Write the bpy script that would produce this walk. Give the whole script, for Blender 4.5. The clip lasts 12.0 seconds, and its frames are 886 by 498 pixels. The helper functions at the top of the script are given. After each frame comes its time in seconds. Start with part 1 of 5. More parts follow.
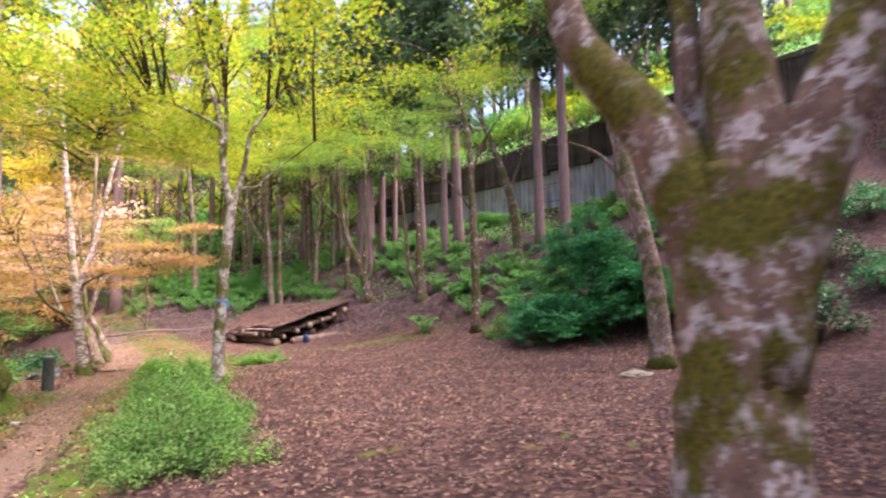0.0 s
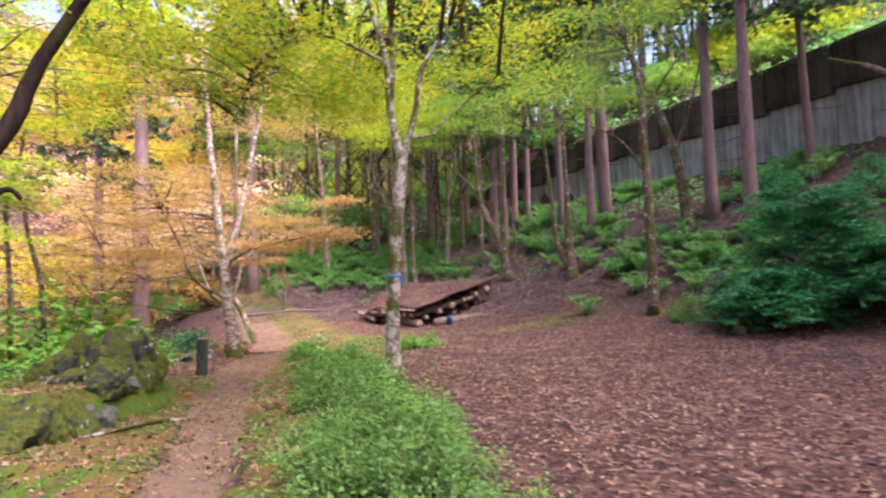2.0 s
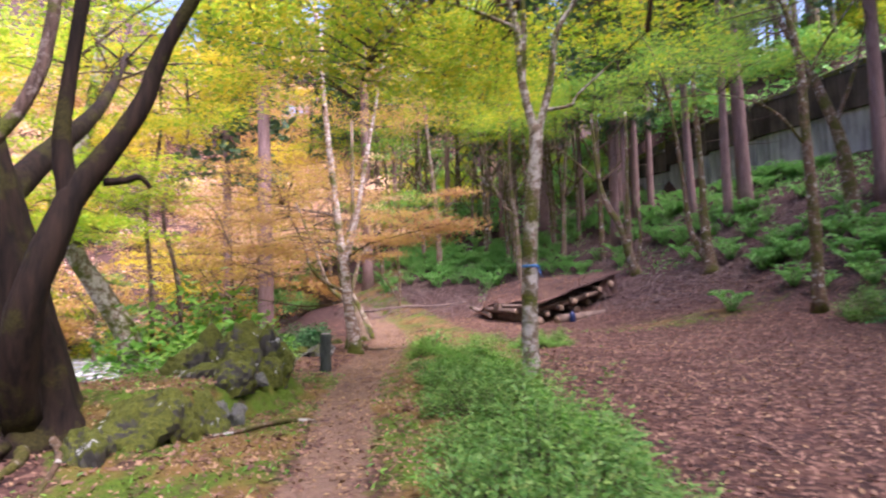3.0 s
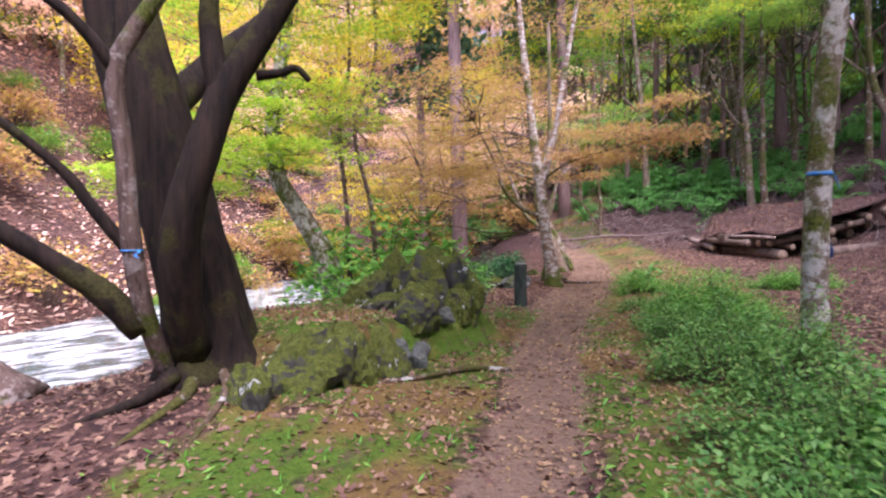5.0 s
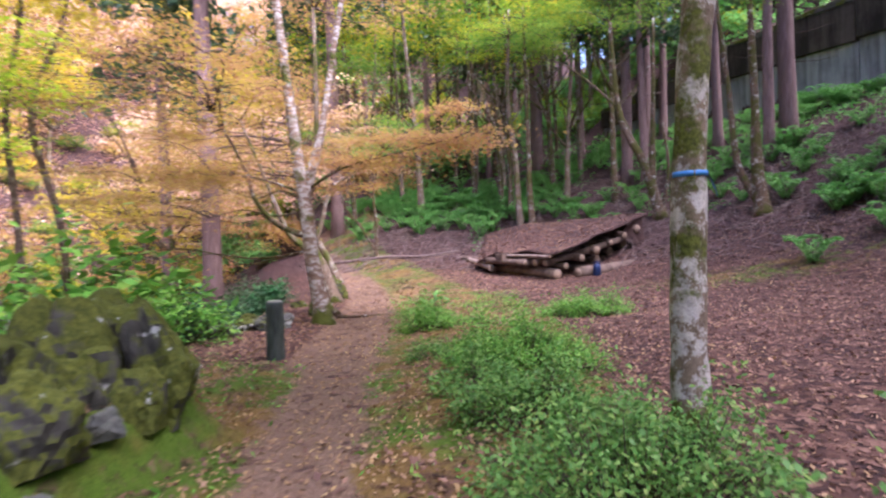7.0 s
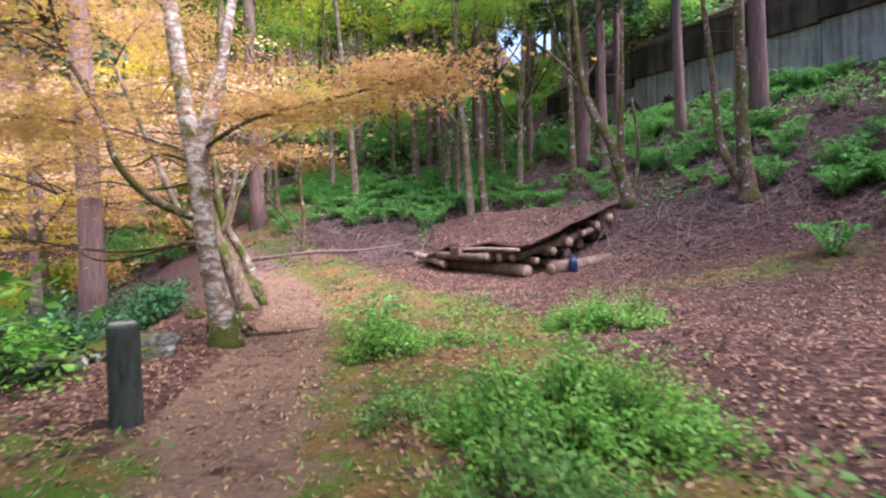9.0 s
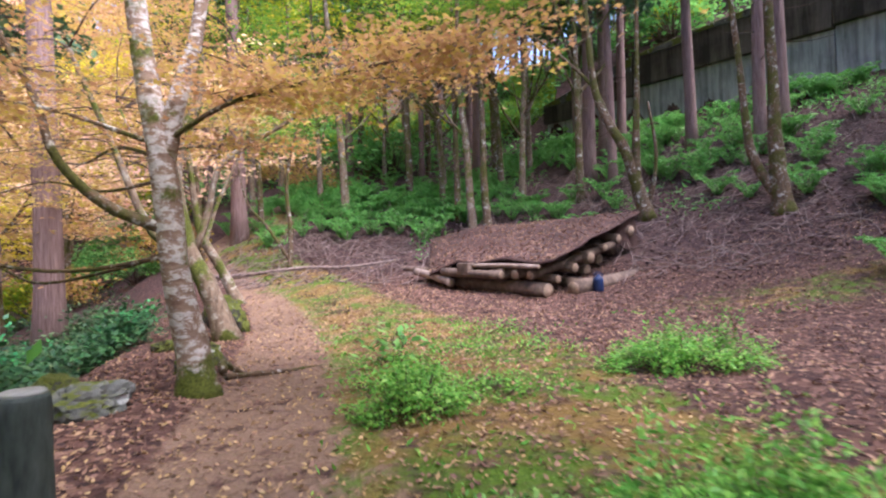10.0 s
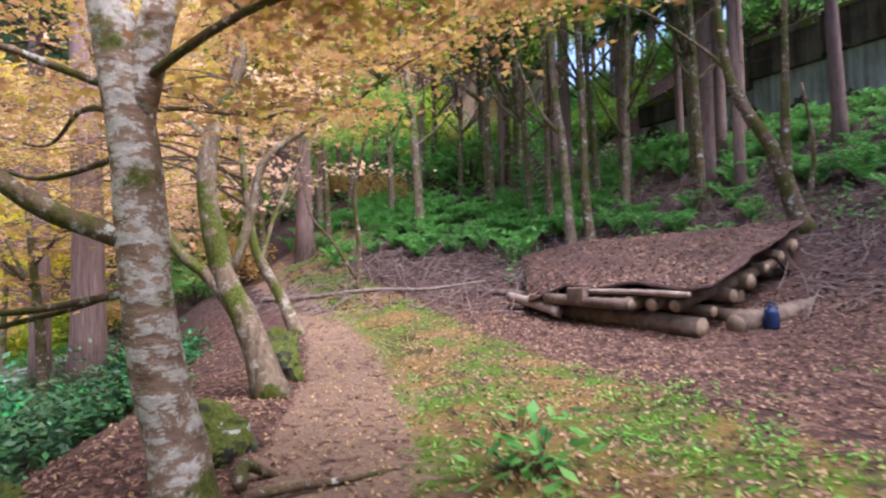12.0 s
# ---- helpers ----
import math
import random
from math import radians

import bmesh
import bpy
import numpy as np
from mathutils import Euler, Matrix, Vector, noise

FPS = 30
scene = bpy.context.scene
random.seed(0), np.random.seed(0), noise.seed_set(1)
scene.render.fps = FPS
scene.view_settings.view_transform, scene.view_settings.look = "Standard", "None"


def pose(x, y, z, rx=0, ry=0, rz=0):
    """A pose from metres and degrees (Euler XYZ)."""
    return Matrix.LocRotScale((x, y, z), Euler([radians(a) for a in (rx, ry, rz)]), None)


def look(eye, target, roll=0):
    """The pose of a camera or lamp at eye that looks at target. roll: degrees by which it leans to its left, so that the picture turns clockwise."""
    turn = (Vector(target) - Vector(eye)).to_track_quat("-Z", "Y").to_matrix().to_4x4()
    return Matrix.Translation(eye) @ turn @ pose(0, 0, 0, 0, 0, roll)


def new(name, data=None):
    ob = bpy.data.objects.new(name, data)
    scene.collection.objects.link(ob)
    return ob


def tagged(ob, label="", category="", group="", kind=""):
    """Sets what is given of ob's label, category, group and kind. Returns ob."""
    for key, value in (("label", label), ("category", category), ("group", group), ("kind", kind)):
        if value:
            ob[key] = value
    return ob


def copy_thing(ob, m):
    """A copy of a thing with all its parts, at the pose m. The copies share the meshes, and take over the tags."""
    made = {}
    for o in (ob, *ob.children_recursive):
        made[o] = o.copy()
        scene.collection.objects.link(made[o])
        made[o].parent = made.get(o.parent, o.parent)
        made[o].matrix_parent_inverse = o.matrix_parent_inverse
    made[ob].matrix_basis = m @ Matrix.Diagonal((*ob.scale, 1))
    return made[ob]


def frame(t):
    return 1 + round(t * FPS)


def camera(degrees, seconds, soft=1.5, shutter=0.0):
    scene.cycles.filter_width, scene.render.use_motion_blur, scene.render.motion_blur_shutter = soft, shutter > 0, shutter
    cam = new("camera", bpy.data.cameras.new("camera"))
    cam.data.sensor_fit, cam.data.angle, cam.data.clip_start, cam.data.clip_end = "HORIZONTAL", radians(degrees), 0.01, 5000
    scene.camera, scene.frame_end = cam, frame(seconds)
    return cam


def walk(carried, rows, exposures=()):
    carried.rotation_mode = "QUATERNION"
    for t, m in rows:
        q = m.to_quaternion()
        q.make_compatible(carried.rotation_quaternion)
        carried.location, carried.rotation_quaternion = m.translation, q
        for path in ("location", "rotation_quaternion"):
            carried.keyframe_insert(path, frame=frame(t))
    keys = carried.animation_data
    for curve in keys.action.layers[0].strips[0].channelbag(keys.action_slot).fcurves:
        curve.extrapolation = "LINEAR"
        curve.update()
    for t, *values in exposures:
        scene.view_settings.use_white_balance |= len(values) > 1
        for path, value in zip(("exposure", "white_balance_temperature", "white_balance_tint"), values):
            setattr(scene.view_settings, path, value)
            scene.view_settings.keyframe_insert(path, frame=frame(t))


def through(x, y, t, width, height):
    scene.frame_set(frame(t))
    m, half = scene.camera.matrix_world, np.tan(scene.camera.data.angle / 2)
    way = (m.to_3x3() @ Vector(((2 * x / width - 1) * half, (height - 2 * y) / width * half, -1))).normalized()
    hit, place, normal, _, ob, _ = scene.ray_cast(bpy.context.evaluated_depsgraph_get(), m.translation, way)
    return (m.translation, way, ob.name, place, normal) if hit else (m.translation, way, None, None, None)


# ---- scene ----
cam = camera(75.6, 12.0, soft=2.2, shutter=0.5)
PATH = [
    (0, (0.051, -0.252, 1.208), (0.017, 1.735, 1.435), -1.6),
    (0.5, (-0.463, 0.293, 1.146), (-0.568, 2.28, 1.346), -1.5),
    (1, (-0.887, 0.82, 1.184), (-1.071, 2.803, 1.372), -1.4),
    (1.5, (-1.279, 1.326, 1.196), (-1.566, 3.298, 1.368), -1.4),
    (2, (-1.626, 1.769, 1.207), (-2.028, 3.721, 1.378), -1.5),
    (2.5, (-1.886, 2.17, 1.206), (-2.469, 4.075, 1.383), -1.7),
    (2.7, (-2.002, 2.302, 1.192), (-2.662, 4.182, 1.366), -1.7),
    (3, (-2.225, 2.47, 1.166), (-2.979, 4.315, 1.337), -1.5),
    (3.5, (-2.504, 2.757, 1.153), (-3.427, 4.523, 1.321), -1.6),
    (3.7, (-2.586, 2.848, 1.146), (-3.598, 4.565, 1.313), -1.6),
    (5.3, (-3.243, 3.97, 1.086), (-4.576, 5.458, 0.998), -1.0),
    (5.5, (-3.359, 4.145, 1.085), (-4.644, 5.675, 0.993), -1.0),
    (6, (-3.629, 4.633, 1.106), (-4.7, 6.319, 1.017), -1.2),
    (6.5, (-3.917, 5.212, 1.139), (-4.78, 7.017, 1.119), -1.5),
    (7, (-4.171, 5.785, 1.153), (-4.833, 7.672, 1.145), -1.7),
    (7.2, (-4.262, 6.034, 1.142), (-4.865, 7.941, 1.134), -1.9),
    (8.8, (-5.224, 7.937, 1.055), (-5.664, 9.888, 1.023), -1.7),
    (9, (-5.362, 8.196, 1.053), (-5.786, 10.15, 1.026), -1.8),
    (9.5, (-5.788, 8.858, 1.081), (-6.179, 10.82, 1.081), -1.9),
    (10, (-6.114, 9.454, 1.089), (-6.478, 11.421, 1.11), -1.8),
    (10.5, (-6.452, 10.063, 1.126), (-6.809, 12.031, 1.147), -1.9),
    (11, (-6.674, 10.629, 1.137), (-7.055, 12.592, 1.188), -2.0),
    (11.5, (-6.91, 11.163, 1.172), (-7.387, 13.104, 1.242), -1.9),
    (12, (-7.127, 11.667, 1.195), (-7.717, 13.577, 1.28), -1.6),
]
EXPOSURES = [(0, 2.2, 6500, 33), (0.5, 2.1, 6500, 33), (1.5, 2.05, 6400, 33), (2.5, 1.85, 6250, 35), (3.5, 1.65, 6050, 37), (5.5, 1.5, 5700, 33), (7, 1.75, 5700, 36), (9, 1.9, 5800, 28), (10.5, 1.8, 5750, 24), (12, 1.65, 5700, 21)]
walk(cam, [(t, look(eye, target, roll)) for t, eye, target, roll in PATH], EXPOSURES)

# ---- light ----
world = bpy.data.worlds.new("sky")
scene.world = world
world.use_nodes = True
sky = world.node_tree.nodes.new("ShaderNodeTexSky")
sky.sky_type, sky.sun_disc = "NISHITA", False
sky.sun_elevation, sky.sun_rotation = radians(57), radians(110)
sky.air_density, sky.dust_density = 1.0, 2.5
background = world.node_tree.nodes["Background"]
background.inputs["Strength"].default_value = 0.15
world.node_tree.links.new(sky.outputs[0], background.inputs["Color"])
sun_data = bpy.data.lights.new("sun", "SUN")
sun_data.energy, sun_data.angle, sun_data.color = 4.3, radians(55), (1.0, 0.93, 0.82)
sun = new("sun", sun_data)
sun.matrix_world = look((0, 0, 60), (-0.512 * 40, 0.186 * 40, 60 - 0.839 * 40))

# ---- materials ----
def nodes(name, rough=0.9):
    m = bpy.data.materials.new(name)
    m.use_nodes = True
    n, l = m.node_tree.nodes, m.node_tree.links
    b = n["Principled BSDF"]
    b.inputs["Roughness"].default_value = rough
    b.inputs["Specular IOR Level"].default_value = 0.3
    return m, n, l, b


def coords(n, l, scale=(1, 1, 1), kind="Object"):
    c, mp = n.new("ShaderNodeTexCoord"), n.new("ShaderNodeMapping")
    mp.inputs["Scale"].default_value = scale
    l.new(c.outputs[kind], mp.inputs["Vector"])
    return mp.outputs["Vector"]


def noise_tex(n, l, vec, scale, detail=4.0, rough=0.6):
    t = n.new("ShaderNodeTexNoise")
    t.inputs["Scale"].default_value, t.inputs["Detail"].default_value, t.inputs["Roughness"].default_value = scale, detail, rough
    l.new(vec, t.inputs["Vector"])
    return t.outputs["Fac"]


def ramp(n, l, fac, stops):
    r = n.new("ShaderNodeValToRGB")
    e = r.color_ramp.elements
    while len(e) < len(stops):
        e.new(0.5)
    for el, (p, c) in zip(e, stops):
        el.position, el.color = p, (*c, 1) if len(c) == 3 else c
    l.new(fac, r.inputs["Fac"])
    return r.outputs["Color"]


def mask(n, l, fac, lo, hi):
    r = n.new("ShaderNodeMapRange")
    r.inputs["From Min"].default_value, r.inputs["From Max"].default_value = lo, hi
    r.interpolation_type = "SMOOTHSTEP"
    l.new(fac, r.inputs["Value"])
    return r.outputs["Result"]


def mix(n, l, fac, a, b):
    x = n.new("ShaderNodeMix")
    x.data_type = "RGBA"
    for sock, v in ((x.inputs[0], fac), (x.inputs[6], a), (x.inputs[7], b)):
        if isinstance(v, (int, float)):
            sock.default_value = v
        elif isinstance(v, tuple):
            sock.default_value = (*v, 1)
        else:
            l.new(v, sock)
    return x.outputs[2]


def calc(n, l, op, a, b):
    x = n.new("ShaderNodeMath")
    x.operation = op
    for sock, v in zip(x.inputs, (a, b)):
        if isinstance(v, (int, float)):
            sock.default_value = v
        else:
            l.new(v, sock)
    return x.outputs[0]


def bump(n, l, b, height, strength=0.5, dist=0.02):
    x = n.new("ShaderNodeBump")
    x.inputs["Strength"].default_value, x.inputs["Distance"].default_value = strength, dist
    l.new(height, x.inputs["Height"])
    l.new(x.outputs[0], b.inputs["Normal"])


def attribute(n, name):
    a = n.new("ShaderNodeAttribute")
    a.attribute_name = name
    return a.outputs["Fac"]


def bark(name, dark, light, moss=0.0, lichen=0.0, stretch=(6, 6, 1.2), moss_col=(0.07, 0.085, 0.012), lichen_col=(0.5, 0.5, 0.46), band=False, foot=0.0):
    m, n, l, b = nodes(name)
    v = coords(n, l, stretch)
    f = noise_tex(n, l, v, 3.0, 6, 0.65)
    col = ramp(n, l, f, [(0.32, dark), (0.68, light)])
    w = coords(n, l)
    if lichen:
        lv = coords(n, l, (2.0, 2.0, 4.5)) if band else w
        patch = noise_tex(n, l, lv, 3.4 if band else 6.0, 7, 0.72)
        tone = ramp(n, l, noise_tex(n, l, w, 22.0, 4, 0.7), [(0.3, tuple(c * 0.62 for c in lichen_col)), (0.65, lichen_col)])
        col = mix(n, l, mask(n, l, patch, 0.58 - 0.12 * lichen, 0.64 - 0.12 * lichen), col, tone)
        spots = noise_tex(n, l, w, 17.0, 4, 0.7)
        col = mix(n, l, calc(n, l, "MULTIPLY", mask(n, l, spots, 0.56, 0.64), 0.7), col, tone)
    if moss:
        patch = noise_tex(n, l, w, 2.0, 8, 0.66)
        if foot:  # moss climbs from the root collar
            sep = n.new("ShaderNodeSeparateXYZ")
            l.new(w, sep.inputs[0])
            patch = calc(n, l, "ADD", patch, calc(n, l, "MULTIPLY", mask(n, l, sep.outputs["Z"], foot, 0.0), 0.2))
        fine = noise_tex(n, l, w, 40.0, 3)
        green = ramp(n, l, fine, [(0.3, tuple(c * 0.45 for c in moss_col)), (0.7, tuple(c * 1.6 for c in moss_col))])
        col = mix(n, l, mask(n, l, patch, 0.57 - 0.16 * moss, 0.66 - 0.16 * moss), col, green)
    l.new(col, b.inputs["Base Color"])
    bump(n, l, b, f, 0.7, 0.03)
    return m


def leaf(name, stops, through=0.45, gloss=0.5):
    """A leaf: colour varies from leaf to leaf; part of the light passes through."""
    m, n, l, b = nodes(name, gloss)
    g = n.new("ShaderNodeNewGeometry")
    big = noise_tex(n, l, coords(n, l), 0.55, 2)
    f = calc(n, l, "ADD", calc(n, l, "MULTIPLY", g.outputs["Random Per Island"], 0.55), calc(n, l, "MULTIPLY", big, 0.55))
    col = ramp(n, l, f, stops)
    l.new(col, b.inputs["Base Color"])
    tr, mx = n.new("ShaderNodeBsdfTranslucent"), n.new("ShaderNodeMixShader")
    l.new(col, tr.inputs["Color"])
    mx.inputs[0].default_value = through
    l.new(b.outputs[0], mx.inputs[1])
    l.new(tr.outputs[0], mx.inputs[2])
    l.new(mx.outputs[0], n["Material Output"].inputs["Surface"])
    return m


def plain(name, a, c, scale=8.0, rough=0.8, bumps=0.3, stretch=(1, 1, 1)):
    m, n, l, b = nodes(name, rough)
    f = noise_tex(n, l, coords(n, l, stretch), scale, 5, 0.65)
    l.new(ramp(n, l, f, [(0.3, a), (0.7, c)]), b.inputs["Base Color"])
    bump(n, l, b, f, bumps, 0.02)
    return m


BARK_MOSSY = bark("mossy_lichen_bark", (0.09, 0.055, 0.04), (0.26, 0.17, 0.125), 0.68, 0.6, (3, 3, 1.5), moss_col=(0.10, 0.092, 0.012), lichen_col=(0.58, 0.52, 0.5))
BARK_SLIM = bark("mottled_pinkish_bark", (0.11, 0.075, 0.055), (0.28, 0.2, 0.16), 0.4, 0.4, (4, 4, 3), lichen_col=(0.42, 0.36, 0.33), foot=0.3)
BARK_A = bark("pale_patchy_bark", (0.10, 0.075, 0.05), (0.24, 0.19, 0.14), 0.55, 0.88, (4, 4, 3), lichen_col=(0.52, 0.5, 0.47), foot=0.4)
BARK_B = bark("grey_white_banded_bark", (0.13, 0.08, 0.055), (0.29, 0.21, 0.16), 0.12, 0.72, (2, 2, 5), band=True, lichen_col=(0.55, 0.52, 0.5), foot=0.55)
# near black: the shade of a backlit trunk is in this colour
BARK_BACKLIT = bark("backlit_ridged_bark", (0.003, 0.002, 0.0018), (0.034, 0.020, 0.014), 0.3, 0.0, (5, 5, 0.5), moss_col=(0.035, 0.032, 0.008))
BARK_STEM = bark("brown_streaked_bark", (0.05, 0.032, 0.026), (0.19, 0.13, 0.11), 0.1, 0.35, (8, 8, 1.0), lichen_col=(0.32, 0.27, 0.25))
BARK_CEDAR = bark("purple_brown_cedar_bark", (0.10, 0.06, 0.055), (0.30, 0.205, 0.195), 0.0, 0.0, (14, 14, 0.7))
BARK_THIN = bark("mossy_thin_bark", (0.05, 0.033, 0.02), (0.16, 0.105, 0.065), 0.6, 0.15, (6, 6, 1.5), moss_col=(0.06, 0.06, 0.012))
BARK_PALE = bark("pale_thin_bark", (0.08, 0.055, 0.038), (0.23, 0.17, 0.12), 0.42, 0.35, (6, 6, 1.5), lichen_col=(0.36, 0.33, 0.28))
TWIG = plain("dark_twig", (0.04, 0.028, 0.022), (0.12, 0.085, 0.065), 20)

LEAF_LIME = leaf("lime_maple_leaf", [(0.15, (0.11, 0.25, 0.015)), (0.5, (0.24, 0.39, 0.02)), (0.68, (0.42, 0.44, 0.025)), (0.88, (0.66, 0.5, 0.035))], 0.5)
LEAF_SPRING = leaf("spring_green_leaf", [(0.15, (0.2, 0.42, 0.02)), (0.5, (0.36, 0.56, 0.03)), (0.85, (0.6, 0.62, 0.06))], 0.5)
LEAF_GREEN = leaf("green_maple_leaf", [(0.15, (0.07, 0.2, 0.03)), (0.5, (0.15, 0.33, 0.045)), (0.85, (0.32, 0.4, 0.05))], 0.5)
LEAF_GOLD = leaf("golden_maple_leaf", [(0.15, (0.36, 0.19, 0.10)), (0.45, (0.46, 0.27, 0.13)), (0.65, (0.48, 0.33, 0.09)), (0.9, (0.5, 0.45, 0.05))], 0.5)
# autumn orange made paler: bright haze of the far bank is in the colour
LEAF_ORANGE_HAZE = leaf("haze_paled_orange_maple_leaf", [(0.15, (0.78, 0.44, 0.33)), (0.5, (0.86, 0.58, 0.44)), (0.85, (0.86, 0.68, 0.38))], 0.55)
LEAF_YELLOW = leaf("yellow_maple_leaf", [(0.15, (0.45, 0.33, 0.02)), (0.5, (0.62, 0.5, 0.03)), (0.85, (0.62, 0.58, 0.06))], 0.5)
LEAF_DEEP = leaf("deep_green_leaf", [(0.15, (0.012, 0.05, 0.02)), (0.5, (0.025, 0.10, 0.035)), (0.85, (0.06, 0.17, 0.05))], 0.2, 0.4)
LEAF_CEDAR = leaf("cedar_needles", [(0.15, (0.025, 0.07, 0.04)), (0.5, (0.06, 0.13, 0.06)), (0.85, (0.13, 0.2, 0.08))], 0.25)
LEAF_AZALEA = leaf("azalea_leaf", [(0.15, (0.045, 0.155, 0.03)), (0.45, (0.10, 0.26, 0.05)), (0.75, (0.19, 0.36, 0.08)), (0.95, (0.33, 0.36, 0.10))], 0.3, 0.5)
LEAF_FRESH = leaf("fresh_green_leaf", [(0.15, (0.06, 0.2, 0.025)), (0.5, (0.13, 0.38, 0.05)), (0.85, (0.28, 0.5, 0.09))], 0.3, 0.45)
LEAF_FERN = leaf("fern_frond", [(0.15, (0.07, 0.25, 0.06)), (0.5, (0.15, 0.43, 0.10)), (0.85, (0.26, 0.52, 0.14))], 0.35)
LEAF_MOUND = leaf("blue_green_needles", [(0.15, (0.012, 0.09, 0.04)), (0.5, (0.03, 0.23, 0.08)), (0.85, (0.07, 0.40, 0.10))], 0.25, 0.45)
LITTER_PALE = leaf("dry_pale_leaf", [(0.15, (0.16, 0.09, 0.06)), (0.5, (0.3, 0.19, 0.11)), (0.75, (0.42, 0.28, 0.13)), (0.93, (0.52, 0.4, 0.2))], 0.15, 0.6)
# pink litter lightened, so the far bank's glare is in its colour
LITTER_PINK_GLARE = leaf("glare_paled_pink_fallen_leaf", [(0.15, (0.62, 0.37, 0.30)), (0.5, (0.78, 0.52, 0.42)), (0.85, (0.84, 0.66, 0.5))], 0.15, 0.7)
LITTER_DARK = leaf("old_fallen_leaf", [(0.15, (0.035, 0.018, 0.017)), (0.5, (0.08, 0.043, 0.037)), (0.9, (0.19, 0.115, 0.085))], 0.1, 0.6)
LITTER = leaf("fallen_leaf", [(0.15, (0.09, 0.045, 0.037)), (0.45, (0.19, 0.10, 0.078)), (0.7, (0.32, 0.19, 0.135)), (0.93, (0.48, 0.34, 0.17))], 0.1, 0.6)

WOOD_LOG = plain("weathered_log", (0.06, 0.042, 0.034), (0.23, 0.165, 0.13), 5, 0.9, 0.6, (1, 1, 1))
WOOD_CUT = plain("cut_log_end", (0.2, 0.14, 0.10), (0.42, 0.31, 0.23), 12)
WOOD_PALE = plain("pale_debarked_log", (0.17, 0.125, 0.105), (0.38, 0.3, 0.255), 6, 0.8, 0.3)
SHEET = plain("rusty_bark_sheet", (0.03, 0.016, 0.015), (0.11, 0.062, 0.054), 4)
POST = plain("grey_green_concrete_post", (0.022, 0.03, 0.027), (0.075, 0.092, 0.08), 6, 0.85, 0.5, (3, 3, 0.8))
POST_TOP = plain("pale_post_top", (0.15, 0.15, 0.14), (0.3, 0.3, 0.28), 9)
RIBBON = plain("blue_plastic_tape", (0.03, 0.17, 0.5), (0.07, 0.27, 0.62), 20, 0.4, 0.1)
CAN_BLUE = plain("blue_plastic", (0.012, 0.025, 0.08), (0.02, 0.04, 0.12), 8, 0.4, 0.1)
STICK = plain("grey_fallen_wood", (0.09, 0.065, 0.06), (0.3, 0.23, 0.21), 10)


def stone_material(name, a, c, moss):
    m, n, l, b = nodes(name)
    w = coords(n, l)
    f = noise_tex(n, l, w, 3.5, 7, 0.65)
    col = ramp(n, l, f, [(0.3, a), (0.7, c)])
    patch, fine = noise_tex(n, l, w, 1.6, 5, 0.6), noise_tex(n, l, w, 35.0, 3)
    green = ramp(n, l, fine, [(0.3, (0.035, 0.05, 0.008)), (0.7, (0.115, 0.13, 0.02))])
    up = n.new("ShaderNodeNewGeometry")
    sep = n.new("ShaderNodeSeparateXYZ")
    l.new(up.outputs["Normal"], sep.inputs[0])
    grow = calc(n, l, "ADD", patch, calc(n, l, "MULTIPLY", sep.outputs["Z"], 0.22))
    col = mix(n, l, mask(n, l, grow, 0.78 - 0.4 * moss, 0.86 - 0.4 * moss), col, green)
    spots = noise_tex(n, l, w, 6.0, 4, 0.6)
    col = mix(n, l, mask(n, l, spots, 0.63, 0.67), col, (0.36, 0.38, 0.37))
    l.new(col, b.inputs["Base Color"])
    bump(n, l, b, f, 0.8, 0.05)
    return m


STONE_MOSSY = stone_material("mossy_boulder", (0.02, 0.02, 0.018), (0.12, 0.12, 0.11), 0.8)
STONE_BARE = stone_material("pale_stone", (0.05, 0.055, 0.052), (0.2, 0.21, 0.2), 0.4)
STONE_WARM = stone_material("warm_pale_stone", (0.17, 0.145, 0.11), (0.38, 0.33, 0.27), 0.1)


